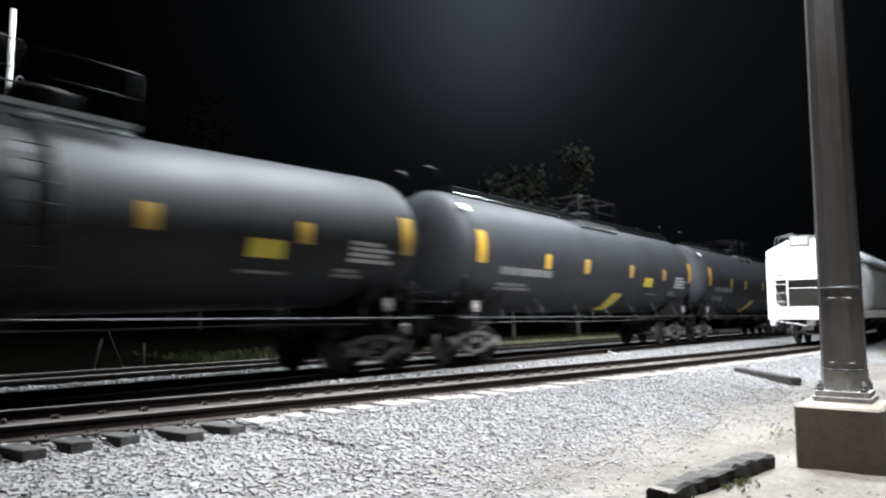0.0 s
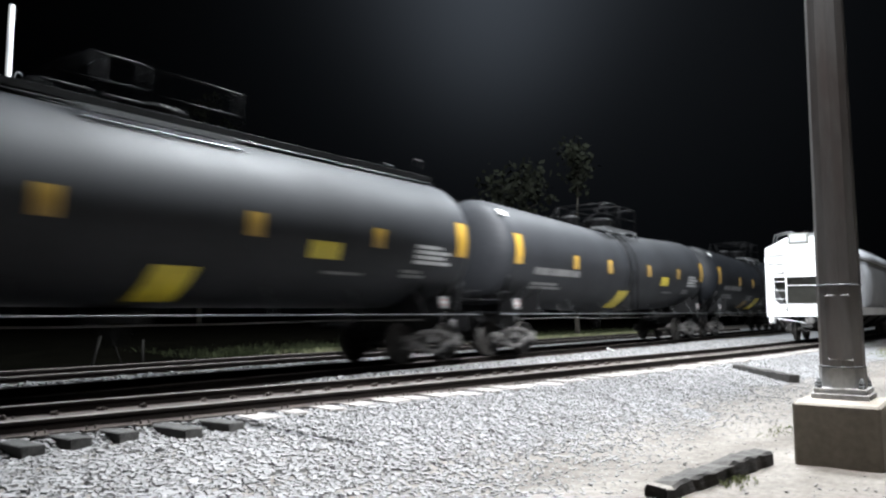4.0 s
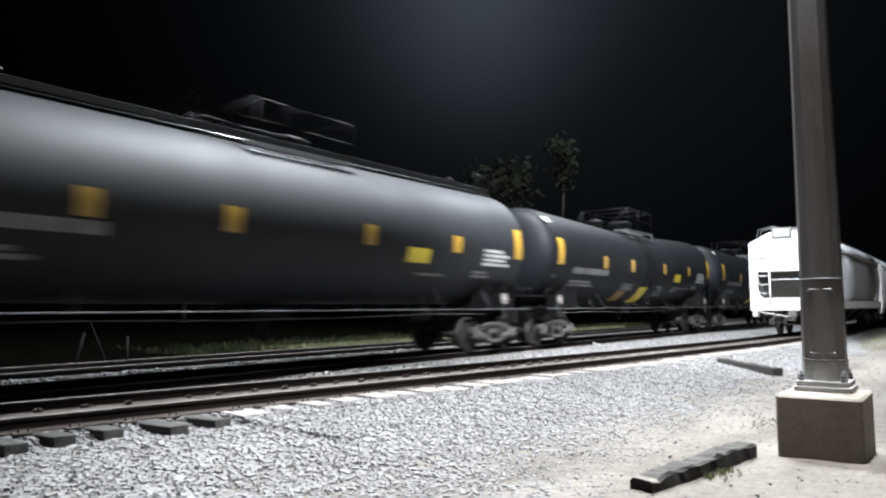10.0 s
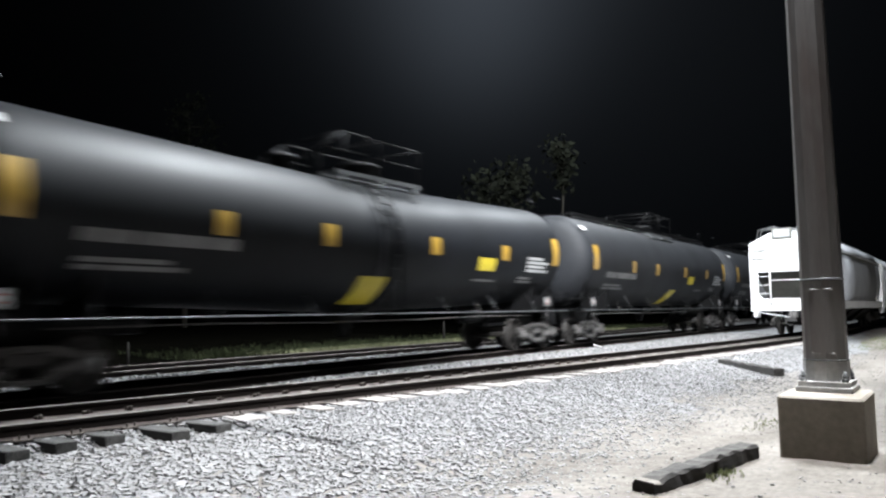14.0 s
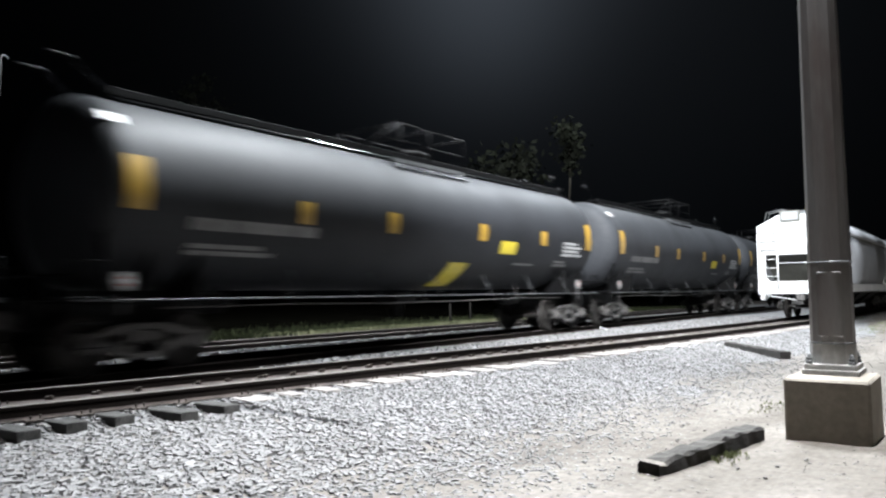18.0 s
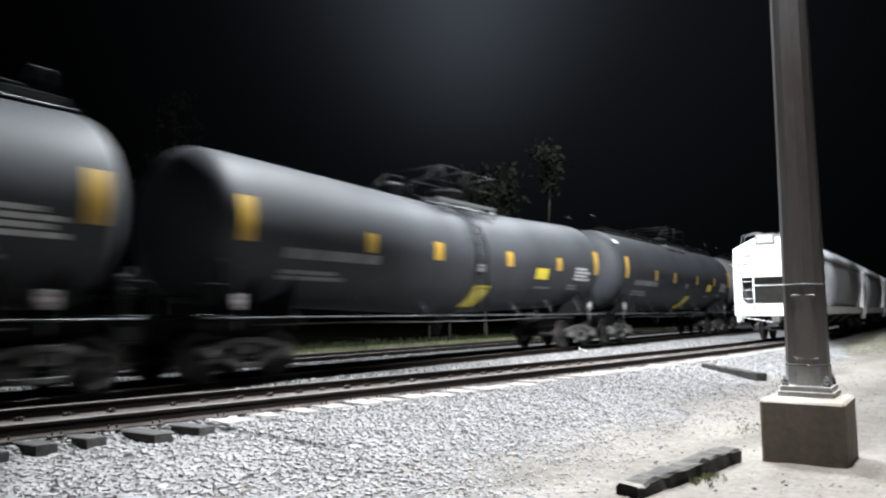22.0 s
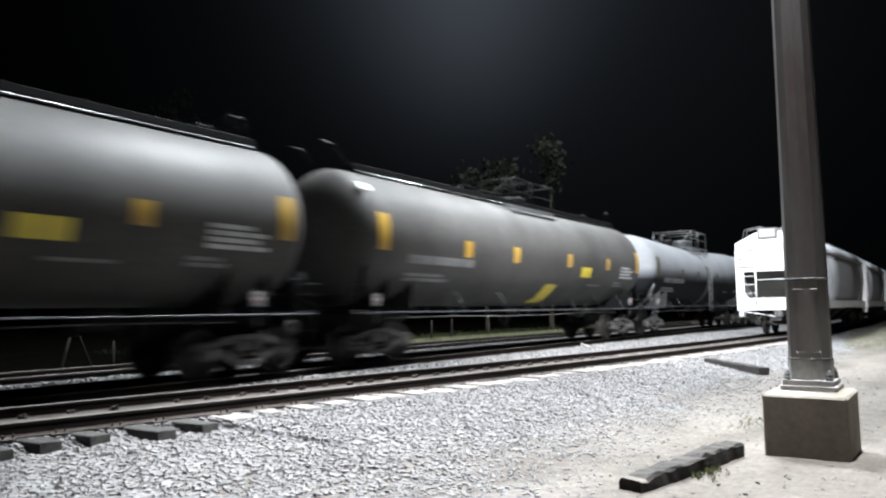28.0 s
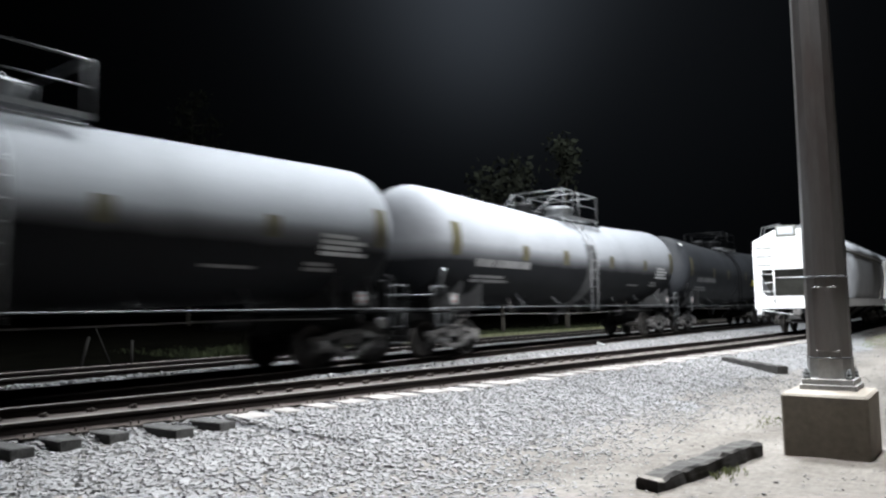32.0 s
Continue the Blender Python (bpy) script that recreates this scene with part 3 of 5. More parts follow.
def m_sideframe():
    """A cast truck frame: arched top, a sagging bottom, two windows."""
    bm = bmesh.new()
    y0, y1 = -0.07, 0.07
    box(bm, -1.12, -0.70, y0, y1, 0.50, 0.66, 0.03)
    box(bm, 0.70, 1.12, y0, y1, 0.50, 0.66, 0.03)
    for s in (-1, 1):
        for a, b in (((s * 0.72, 0.62), (s * 0.25, 0.72)), ((s * 0.72, 0.50), (s * 0.25, 0.30))):
            d = Vector((b[0] - a[0], 0, b[1] - a[1]))
            nrm = Vector((-d.z, 0, d.x)).normalized() * 0.06
            vs = []
            for y in (y0, y1):
                for p, k in ((a, 1), (b, 1), (b, -1), (a, -1)):
                    vs.append(bm.verts.new((p[0] + nrm.x * k, y, p[1] + nrm.z * k)))
            for f in ((0, 1, 2, 3), (7, 6, 5, 4), (0, 4, 5, 1), (1, 5, 6, 2), (2, 6, 7, 3), (3, 7, 4, 0)):
                bm.faces.new([vs[i] for i in f])
        box(bm, s * 0.28 - 0.05, s * 0.28 + 0.05, y0, y1, 0.28, 0.74, 0.015)
        box(bm, s * 0.89 - 0.14, s * 0.89 + 0.14, y0 - 0.02, y1 + 0.02, 0.36, 0.54, 0.03)
    box(bm, -0.30, 0.30, y0, y1, 0.68, 0.78, 0.02)
    box(bm, -0.30, 0.30, y0 - 0.03, y1 + 0.03, 0.22, 0.32, 0.02)
    return mesh_of("side_frame", bm, TRUCK)


def m_spring():
    bm = bmesh.new()
    pipe(bm, [(0.06 * math.cos(a * 0.8), 0.06 * math.sin(a * 0.8), 0.32 + 0.012 * a) for a in range(0, 18)], 0.014, 5)
    return mesh_of("spring", bm, STEELBLACK)


def m_cap():
    bm = bmesh.new()
    turned(bm, [(0.0, 0.13), (0.05, 0.13), (0.07, 0.10), (0.10, 0.09), (0.11, 0.04)], "y", 16)
    return mesh_of("bearing_cap", bm, TRUCK)


def m_bolster():
    bm = bmesh.new()
    box(bm, -0.2, 0.2, -1.05, 1.05, 0.46, 0.68, 0.03)
    turned(bm, [(0.68, 0.2), (0.78, 0.2), (0.8, 0.16)], "z", 16)
    return mesh_of("truck_bolster", bm, TRUCK)


def m_coupler():
    bm = bmesh.new()
    box(bm, -0.75, -0.25, -0.07, 0.07, 0.78, 0.94, 0.02)
    box(bm, -0.98, -0.72, -0.15, 0.13, 0.70, 1.00, 0.04)
    box(bm, -1.04, -0.94, 0.03, 0.15, 0.72, 0.98, 0.03)
    return mesh_of("coupler", bm, TRUCK)


def m_hose():
    bm = bmesh.new()
    pipe(bm, [(-0.60, 0.35, 0.85), (-0.80, 0.36, 0.72), (-0.95, 0.30, 0.48), (-1.02, 0.15, 0.40), (-1.03, 0.02, 0.42)], 0.022, 6)
    return mesh_of("air_hose", bm, RUBBER)


def truck_parts(car, x):
    """A four-wheel truck under the car at x; the wheelsets are returned to be rolled."""
    sets = []
    for s in (-1, 1):
        piece("side_frame", shared("side_frame", m_sideframe), car, pose(x, s * 1.0, 0))
        for a in (-0.15, 0.0, 0.15):
            piece("spring", shared("spring", m_spring), car, pose(x + a, s * 1.0, 0))
        for a in (-0.89, 0.89):
            piece("bearing_cap", shared("cap", m_cap), car, pose(x + a, s * 1.06, 0.455, 0, 0, 180 if s < 0 else 0))
    piece("truck_bolster", shared("bolster", m_bolster), car, pose(x, 0, 0))
    for a in (-0.89, 0.89):
        axle = piece("axle", shared("axle", m_axle), car, pose(x + a, 0, 0.457))
        for s in (-1, 1):
            piece("wheel", shared("wheel", m_wheel), axle, pose(0, s * 0.755, 0, 0, 0, 180 if s > 0 else 0))
        sets.append(axle)
    return sets


def m_stub():
    bm = bmesh.new()
    box(bm, -8.75, -5.7, -0.2, 0.2, 0.70, 1.12, 0.03)
    box(bm, -8.80, -8.70, -0.45, 0.45, 0.68, 1.16, 0.02)
    return mesh_of("stub_sill", bm, STEELBLACK)


def m_saddle(s, mat):
    """A cradle plate that carries the tank's end on the sill."""
    bm = bmesh.new()
    x = -7.45
    vs = [(x, s * 0.2, 1.10), (x, s * 1.34, 1.15), (x, s * 1.42, 1.9), (x, s * 1.05, 1.62), (x, s * 0.55, 1.44), (x, s * 0.2, 1.40)]
    a = [bm.verts.new(v) for v in vs]
    b = [bm.verts.new((v[0] + 0.03, v[1], v[2])) for v in vs]
    bm.faces.new(a)
    bm.faces.new(b[::-1])
    for i in range(6):
        bm.faces.new((a[i], a[(i + 1) % 6], b[(i + 1) % 6], b[i]))
    return mesh_of("saddle", bm, mat)


def m_siderail(s, height, style):
    bm = bmesh.new()
    y = s * 1.46
    pipe(bm, [(-8.6, y, height), (-7.6, y, height), (7.6, y, height), (8.6, y, height)], 0.013, 8)
    for x in (-6.5, -4.4, -2.2, 0, 2.2, 4.4, 6.5):
        rod(bm, (x, y, height), (x, y - s * 0.32, tank_axis(x, style) - 1.22), 0.012, seg=6)
    return mesh_of("side_rail", bm, GALV)


def m_topwalk():
    """The dark running board along the whole top of a straight tank."""
    bm = bmesh.new()
    for s in (-1, 1):
        box(bm, -7.7, 7.7, s * 0.42 - 0.16, s * 0.42 + 0.16, 4.50, 4.56, 0.01)
        box(bm, -7.7, 7.7, s * 0.60 - 0.02, s * 0.60 + 0.02, 4.46, 4.59, 0.005)
    for i in range(16):
        box(bm, -7.6 + i, -7.5 + i, -0.6, 0.6, 4.44, 4.51)
    return mesh_of("running_board", bm, DARKSTEEL)


def m_toptrim():
    """The polished edge strip along the running board."""
    bm = bmesh.new()
    rod(bm, (-7.7, -0.66, 4.41), (7.7, -0.66, 4.41), 0.013, seg=8)
    return mesh_of("edge_strip", bm, TRIM)


def m_platformtrim():
    """The worn bright lip along the near edge of the platform."""
    bm = bmesh.new()
    box(bm, -1.2, 1.66, -1.075, -1.045, 3.975, 4.035, 0.008)
    return mesh_of("edge_strip", bm, TRIM)


def m_handhold(front):
    """The bright grip of a handhold at one end of the running board."""
    bm = bmesh.new()
    pipe(bm, [(-8.30, 0, 4.95), (-8.35, 0, 4.97), (-8.60, 0, 4.97)] if front else [(7.30, 0, 4.97), (7.34, 0, 5.0), (7.44, 0, 5.0), (7.48, 0, 4.97)], 0.015, 8)
    return mesh_of("handhold", bm, GALV)


def m_strut(front):
    """The dark bars that carry a handhold."""
    bm = bmesh.new()
    for a, b in (((-7.7, 4.52), (-8.31, 4.955)),) if front else (((7.15, 4.5), (7.30, 4.975)), ((7.48, 4.975), (7.6, 4.5))):
        rod(bm, (a[0], 0, a[1]), (b[0], 0, b[1]), 0.005, seg=6)
    return mesh_of("strut", bm, DARKSTEEL)


def m_endplatform(mat):
    """The deck over the coupler."""
    bm = bmesh.new()
    box(bm, -8.75, -8.05, -1.43, 1.43, 1.14, 1.20, 0.012)
    return mesh_of("end_platform", bm, mat)


def m_step(mat):
    """A hanging step: two bars and two treads, one bent piece."""
    bm = bmesh.new()
    for x in (-8.55, -8.15):
        rod(bm, (x, 1.44, 1.16), (x, 1.44, 0.42), 0.014, seg=6)
    for z in (0.45, 0.80):
        box(bm, -8.57, -8.13, 1.39, 1.49, z, z + 0.02)
    return mesh_of("step", bm, mat)


def m_endrail(mat):
    """Corner hoops of the end deck and the low rail between them."""
    bm = bmesh.new()
    for s in (-1, 1):
        pipe(bm, [(-8.66, s * 1.42, 1.2), (-8.66, s * 1.42, 1.72), (-8.20, s * 1.42, 1.72), (-8.20, s * 1.42, 1.2)], 0.02, 6)
    pipe(bm, [(-8.68, -1.42, 1.52), (-8.68, 1.42, 1.52)], 0.016, 6)
    return mesh_of("end_rail", bm, mat)


def m_brace(mat):
    bm = bmesh.new()
    rod(bm, (-8.25, 0.55, 2.15), (-7.75, 1.25, 1.2), 0.05, seg=6)
    return mesh_of("end_brace", bm, mat)


def m_handbrake():
    bm = bmesh.new()
    for i in range(20):
        a, b = i * math.tau / 20, (i + 1) * math.tau / 20
        rod(bm, (-8.74, 0.72 + 0.27 * math.cos(a), 1.72 + 0.27 * math.sin(a)), (-8.74, 0.72 + 0.27 * math.cos(b), 1.72 + 0.27 * math.sin(b)), 0.016, seg=6)
    for i in range(5):
        a = i * math.tau / 5
        rod(bm, (-8.74, 0.72, 1.72), (-8.74, 0.72 + 0.27 * math.cos(a), 1.72 + 0.27 * math.sin(a)), 0.012, seg=6)
    box(bm, -8.70, -8.58, 0.60, 0.84, 1.20, 1.86, 0.02)
    return mesh_of("hand_brake", bm, STEELBLACK)


def m_ladder(s, mat, style):
    """The side ladder, bent along the tank's flank up to the platform."""
    bm = bmesh.new()
    zc = tank_axis(0, style)
    for x in (-0.24, 0.24):
        pts = [(x, s * 1.56, 1.05)] + [(x, s * 1.60 * math.cos(a), zc + 1.60 * math.sin(a)) for a in [-0.15 + 0.13 * i for i in range(12)]]
        pipe(bm, pts, 0.022, 6)
    for a in [-0.55 + 0.19 * i for i in range(10)]:
        y, z = s * 1.60 * max(math.cos(a), 0.0), zc + 1.60 * math.sin(a)
        if a < -0.15:
            y = s * 1.57
        rod(bm, (-0.24, y, z), (0.24, y, z), 0.014, seg=6)
    return mesh_of("ladder", bm, mat)


def m_platform(mat):
    """Gratings on both sides of the valves, each with a skirt that follows the tank's shoulder."""
    bm = bmesh.new()
    for i in range(18):
        x = -1.16 + i * 0.155
        box(bm, x, x + 0.05, -0.98, -0.50, 4.20, 4.23)
        box(bm, x, x + 0.05, 0.50, 0.98, 4.20, 4.23)
    for y in (-1.01, -0.52, 0.49, 0.98):
        box(bm, -1.2, 1.66, y, y + 0.03, 4.15, 4.24)
    for s in (-1, 1):
        for x in (-1.0, 0.2, 1.45):
            rod(bm, (x, s * 0.98, 4.17), (x, s * 1.12, 3.86), 0.02, seg=6)
    return mesh_of("top_platform", bm, mat)


def m_guard(mat):
    """The sloping railing on one side of the valves, up to the gap for the ladder."""
    bm = bmesh.new()
    pipe(bm, [(-2.2, -0.7, 4.25), (-0.92, -0.96, 5.10), (-0.19, -0.96, 5.10), (-0.19, -0.96, 4.22)], 0.022, 6)
    rod(bm, (-0.92, -0.96, 5.10), (-0.92, -0.96, 4.22), 0.018, seg=6)
    rod(bm, (-1.5, -0.84, 4.70), (-0.19, -0.96, 4.70), 0.016, seg=6)
    return mesh_of("guard_rail", bm, mat)


def m_hoop(mat):
    """The square hoop on one side, past the ladder."""
    bm = bmesh.new()
    pipe(bm, [(0.2, -0.96, 4.22), (0.2, -0.96, 5.08), (1.64, -0.96, 5.08), (1.64, -0.96, 4.22)], 0.022, 6)
    rod(bm, (0.2, -0.96, 4.66), (1.64, -0.96, 4.66), 0.016, seg=6)
    return mesh_of("guard_hoop", bm, mat)


def m_crossbar(mat):
    bm = bmesh.new()
    rod(bm, (0, -0.96, 5.09), (0, 0.96, 5.09), 0.022, seg=6)
    return mesh_of("crossbar", bm, mat)


def m_dome(mat):
    bm = bmesh.new()
    turned(bm, [(4.05, 0.48), (4.55, 0.48), (4.60, 0.52), (4.66, 0.52), (4.72, 0.40), (4.75, 0.1)], "z", 28, (0.55, 0, 0))
    return mesh_of("valve_housing", bm, mat)


def m_manway():
    bm = bmesh.new()
    turned(bm, [(4.05, 0.27), (4.45, 0.27), (4.48, 0.32), (4.54, 0.32), (4.60, 0.15)], "z", 24, (-1.85, 0, 0))
    return mesh_of("manway", bm, STEELBLACK)


def m_outlet():
    bm = bmesh.new()
    box(bm, -0.42, 0.42, -0.35, 0.35, 0.98, 1.22, 0.03)
    turned(bm, [(0.62, 0.10), (0.72, 0.13), (0.80, 0.13), (0.82, 0.17), (1.02, 0.17)], "z", 16)
    return mesh_of("bottom_outlet", bm, STEELBLACK)


def m_cylinder():
    bm = bmesh.new()
    turned(bm, [(-0.55, 0.17), (-0.5, 0.2), (0.0, 0.2), (0.05, 0.12), (0.3, 0.04)], "x", 16, (-4.9, 0.3, 1.05))
    return mesh_of("brake_cylinder", bm, STEELBLACK)


def m_reservoir():
    bm = bmesh.new()
    turned(bm, [(-0.45, 0.1), (-0.4, 0.19), (0.4, 0.19), (0.45, 0.1)], "x", 16, (4.9, -0.2, 1.02))
    return mesh_of("air_reservoir", bm, STEELBLACK)


def m_brakepipe():
    """The air line that hangs under the tank, sagging between its brackets."""
    bm = bmesh.new()
    pipe(bm, [(-7.0, -0.95, 1.00), (-4.2, -0.95, 1.02), (-1.4, -0.95, 0.98), (1.6, -0.95, 0.99), (4.4, -0.95, 1.03), (7.0, -0.95, 1.01)], 0.016, 6)
    for x in (-4.2, 0.0, 4.4):
        rod(bm, (x, -0.95, 1.0), (x, -0.6, 1.75), 0.014, seg=6)
    return mesh_of("brake_pipe", bm, TRUCK)


def m_bracket():
    """A placard holder on the sill's corner."""
    bm = bmesh.new()
    box(bm, -0.14, 0.14, -0.012, 0.012, -0.14, 0.14, 0.006)
    rod(bm, (0, 0.02, -0.15), (0, 0.02, -0.5), 0.015, seg=6)
    return mesh_of("placard_holder", bm, DIMWHITE)


def m_placard():
    bm = bmesh.new()
    s = 0.135
    vs = [bm.verts.new(p) for p in ((s, -0.02, 0), (0, -0.02, s), (-s, -0.02, 0), (0, -0.02, -s))]
    bm.faces.new(vs)
    for z in (-0.065, 0.04):
        bm.faces.new([bm.verts.new((x, -0.024, y)) for x, y in ((-0.055, z), (0.055, z), (0.055, z + 0.03), (-0.055, z + 0.03))]).material_index = 1
    me = mesh_of("placard", bm, WHITE)
    me.materials.append(RED)
    return me


def tank_car(index, paint, style, label, panels, wide, text):
    """One tank car; its front, which leads, points along -x."""
    car = root("tank_car", pose(0, 0, 0), label, "tank car", "train of tank cars")
    pale = paint is WHITETANK
    fit = GALV if pale else DARKSTEEL
    tone = fit.name
    lift = pose(0, 0, 0.10 if style == "straight" else 0.0)
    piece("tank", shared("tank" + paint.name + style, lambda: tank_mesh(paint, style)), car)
    for s in (0, 180):
        m = pose(0, 0, 0, 0, 0, s)
        piece("stub_sill", shared("stub", m_stub), car, m)
        for a in (0.0, 0.9):
            for b in (1, -1):
                piece("saddle", shared("saddle%d%s" % (b, tone), lambda: m_saddle(b, DARKGREY if pale else STEELBLACK)), car, m @ pose(a, 0, 0))
        piece("end_platform", shared("endplat" + tone, lambda: m_endplatform(fit)), car, m, "steel end deck")
        for flip in (0, 1):
            piece("step", shared("step" + tone, lambda: m_step(fit)), car, m @ pose(0, -2.88 * flip, 0))
            piece("end_brace", shared("brace" + tone, lambda: m_brace(fit)), car, m @ pose(0, -2.0 * flip, 0))
        piece("end_rail", shared("endrail" + tone, lambda: m_endrail(fit)), car, m)
        piece("coupler", shared("coupler", m_coupler), car, m @ pose(-8.15, 0, 0))
        piece("air_hose", shared("hose", m_hose), car, m @ pose(-8.15, 0, 0))
    piece("hand_brake", shared("handbrake", m_handbrake), car, pose(0, 0, 0, 0, 0, 180))
    height = 1.21 if pale else 1.14
    for s in (-1, 1):
        piece("side_rail", shared("siderail%d%s%s" % (s, tone, style), lambda: m_siderail(s, height, style)), car, None, "thin bright side rail")
        if style == "funnel":
            piece("ladder", shared("ladder%d" % s + tone, lambda: m_ladder(s, PALELADDER if pale else fit, style)), car)
    if style == "straight":
        piece("running_board", shared("topwalk", m_topwalk), car, None, "dark running board along the tank's top")
        piece("edge_strip", shared("trim", m_toptrim), car, None, "thin polished steel edge strip")
        for y in (-0.5, 0.5):
            for front in (True, False):
                grip = piece("handhold", shared("handhold%d" % front, lambda: m_handhold(front)), car, pose(0, y, 0))
                piece("strut", shared("strut%d" % front, lambda: m_strut(front)), grip, None, "dark steel bar")
    piece("top_platform", shared("platform", lambda: m_platform(GALV)), car, lift, "steel walkway on the tank's top")
    piece("edge_strip", shared("lip", m_platformtrim), car, lift, "worn bright steel lip")
    for flip in (1, -1):
        side = lift @ Matrix.Diagonal((1, flip, 1, 1))
        piece("guard_rail", shared("guard" + tone, lambda: m_guard(fit)), car, side)
        piece("guard_hoop", shared("hoop" + tone, lambda: m_hoop(fit)), car, side)
    for x in (-0.92, 0.2, 1.64):
        piece("crossbar", shared("crossbar" + tone, lambda: m_crossbar(fit)), car, lift @ pose(x, 0, 0))
    piece("valve_housing", shared("dome" + tone, lambda: m_dome(fit)), car, lift)
    piece("manway", shared("manway", m_manway), car, lift)
    piece("bottom_outlet", shared("outlet", m_outlet), car)
    piece("brake_cylinder", shared("cylinder", m_cylinder), car)
    piece("air_reservoir", shared("reservoir", m_reservoir), car)
    piece("brake_pipe", shared("brakepipe", m_brakepipe), car)
    # pale cars carry faded sheets; on the rearmost, olive is yellow darkened as unlit
    sheet = DIMOLIVE if pale or index > 31 else YELLOW
    for a, b, c, d in ((1.22, 1.60, 2.52, 3.34), (4.62, 4.96, 2.52, 2.94), (7.13, 7.47, 2.50, 2.94), (10.63, 10.97, 2.52, 2.94), (13.80, 14.14, 2.54, 2.94), (16.72, 17.10, 2.52, 3.34)):
        me = shared("sheet%.2f%s%s" % (a, sheet.name, style), lambda: decal(a - CAR / 2, b - CAR / 2, c, d, sheet, style))
        piece("reflector", me, car, None, "faded olive reflective sheet" if sheet is DIMOLIVE else "yellow reflective sheet")
    if pale:
        # a mottled dark sheet on the lower flank, as wide as the ladder
        piece("stain_band", shared("stain", lambda: decal(-0.34, 0.34, 1.3, 3.25, DARKGREY, style, nz=20, lift=0.012)), car, None, "dark stained band under the ladder")
    for name, a, b, c, d, mat, lean in panels:
        piece("panel", decal(a - CAR / 2, b - CAR / 2, c, d, mat, style, lean), car, None, name)
    if not pale and index != 26:
        piece("panel", shared("topmark" + style, lambda: decal(0.98 - CAR / 2, 1.36 - CAR / 2, 3.86, 4.02, WHITEPIPE, style)), car, None, "small white plate high on the tank's shoulder")
    if wide:
        piece("panel", decal(wide - CAR / 2, wide + 0.8 - CAR / 2, 2.23, 2.56, LEMON, style), car, None, "small yellow panel")
    for a, b, c, d, lines, mat in text:
        lettering(car, a, b, c, d, lines, mat, style)
    for x in (-7.9, 7.15):
        holder = piece("placard_holder", shared("bracket", m_bracket), car, pose(x, -1.47, 1.42))
        piece("placard", shared("placard", m_placard), holder, pose(0, 0, 0), "white diamond placard with red bars")
    axles = truck_parts(car, -7.3) + truck_parts(car, 7.3)
    return car, axles


MAIN_TEXT = [(2.35, 3.2, 2.23, 2.52, 1, DIMWHITE), (3.25, 5.1, 2.23, 2.52, 1, DIMWHITE), (2.4, 4.2, 1.86, 2.08, 2, DIMWHITE), (15.2, 16.5, 2.26, 2.72, 4, WHITE), (14.9, 15.7, 1.95, 2.15, 2, DIMWHITE), (12.6, 13.7, 1.94, 2.02, 1, DIMWHITE)]
EXTRA_TEXT = MAIN_TEXT + [(6.6, 7.7, 1.80, 2.06, 3, DIMWHITE), (10.15, 11.1, 1.60, 2.04, 4, DIMWHITE), (12.2, 12.95, 1.80, 2.04, 3, DIMWHITE), (13.95, 14.55, 1.92, 2.04, 2, DIMWHITE)]
SLANT = ("slanted bright yellow panel low on the tank", 8.30, 9.15, 1.36, 1.95, LEMON, 0.08)
SLANT_AT = {-4: 9.7, -3: 9.0, 3: 9.3, 4: 9.62, 6: 9.15, 7: 9.6, 8: 9.3, 9: 9.5}  # cars with the panel further back


def slant(a):
    return ("slanted bright yellow panel low on the tank", a, a + 0.78, 1.38, 1.95, LEMON, 0.08)


SLANT_DULL = ("slanted faded orange panel low on the tank", 6.55, 7.25, 1.42, 1.78, ORANGE, 0.06)
STAMP = ("small pale data panel", 9.0, 9.45, 2.3, 2.5, DIMWHITE, 0.0)
PLAIN = "black tank car with yellow reflectors and white lettering, rolling"
CARS = []
for k in range(-5, 15):
    paint, words = BLACK, PLAIN
    panels = [SLANT]
    wide, text = 11.8 if k == 9 else 12.1, MAIN_TEXT
    if k in SLANT_AT:
        panels = [slant(SLANT_AT[k])]
    if k in (0, 5, -5, 12, 13):
        panels = []
    if k in (-1, 1):
        panels = [SLANT, SLANT_DULL]
        words = "glossy black tank car with two slanted yellow panels, rolling"
        text = EXTRA_TEXT
    if k in (-1, 1, 2):
        paint = DEEPBLACK
    if k == 5:
        paint, words = GREYBLACK, "faded dark grey tank car with a plain lower flank, rolling"
    if k in (6, 7):
        paint, panels, words = GREYBLACK if k == 6 else BLACK, [slant(SLANT_AT[k]), STAMP], "faded dark grey tank car with yellow reflectors, rolling"
    if k in (8, 9):
        paint, words = BROWNBLACK, "dusty dark brown grey tank car with yellow panels, rolling"
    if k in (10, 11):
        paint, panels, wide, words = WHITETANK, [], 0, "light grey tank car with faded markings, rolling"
    if k == 0:
        words = "black tank car with plain lower flank and yellow reflectors, rolling"
    if k in (-5, 2, 7):
        wide = 12.7
    if k == 6:
        wide = 12.45
    if k in (3, 4):
        wide = 11.3 if k == 3 else 11.7
    style = "straight" if k in (-4, -3, 0, 3, 4, 5, 7, 8, 9) else "funnel"
    CARS.append((k, *tank_car(k + 20, paint, style, words, panels, wide, text)))


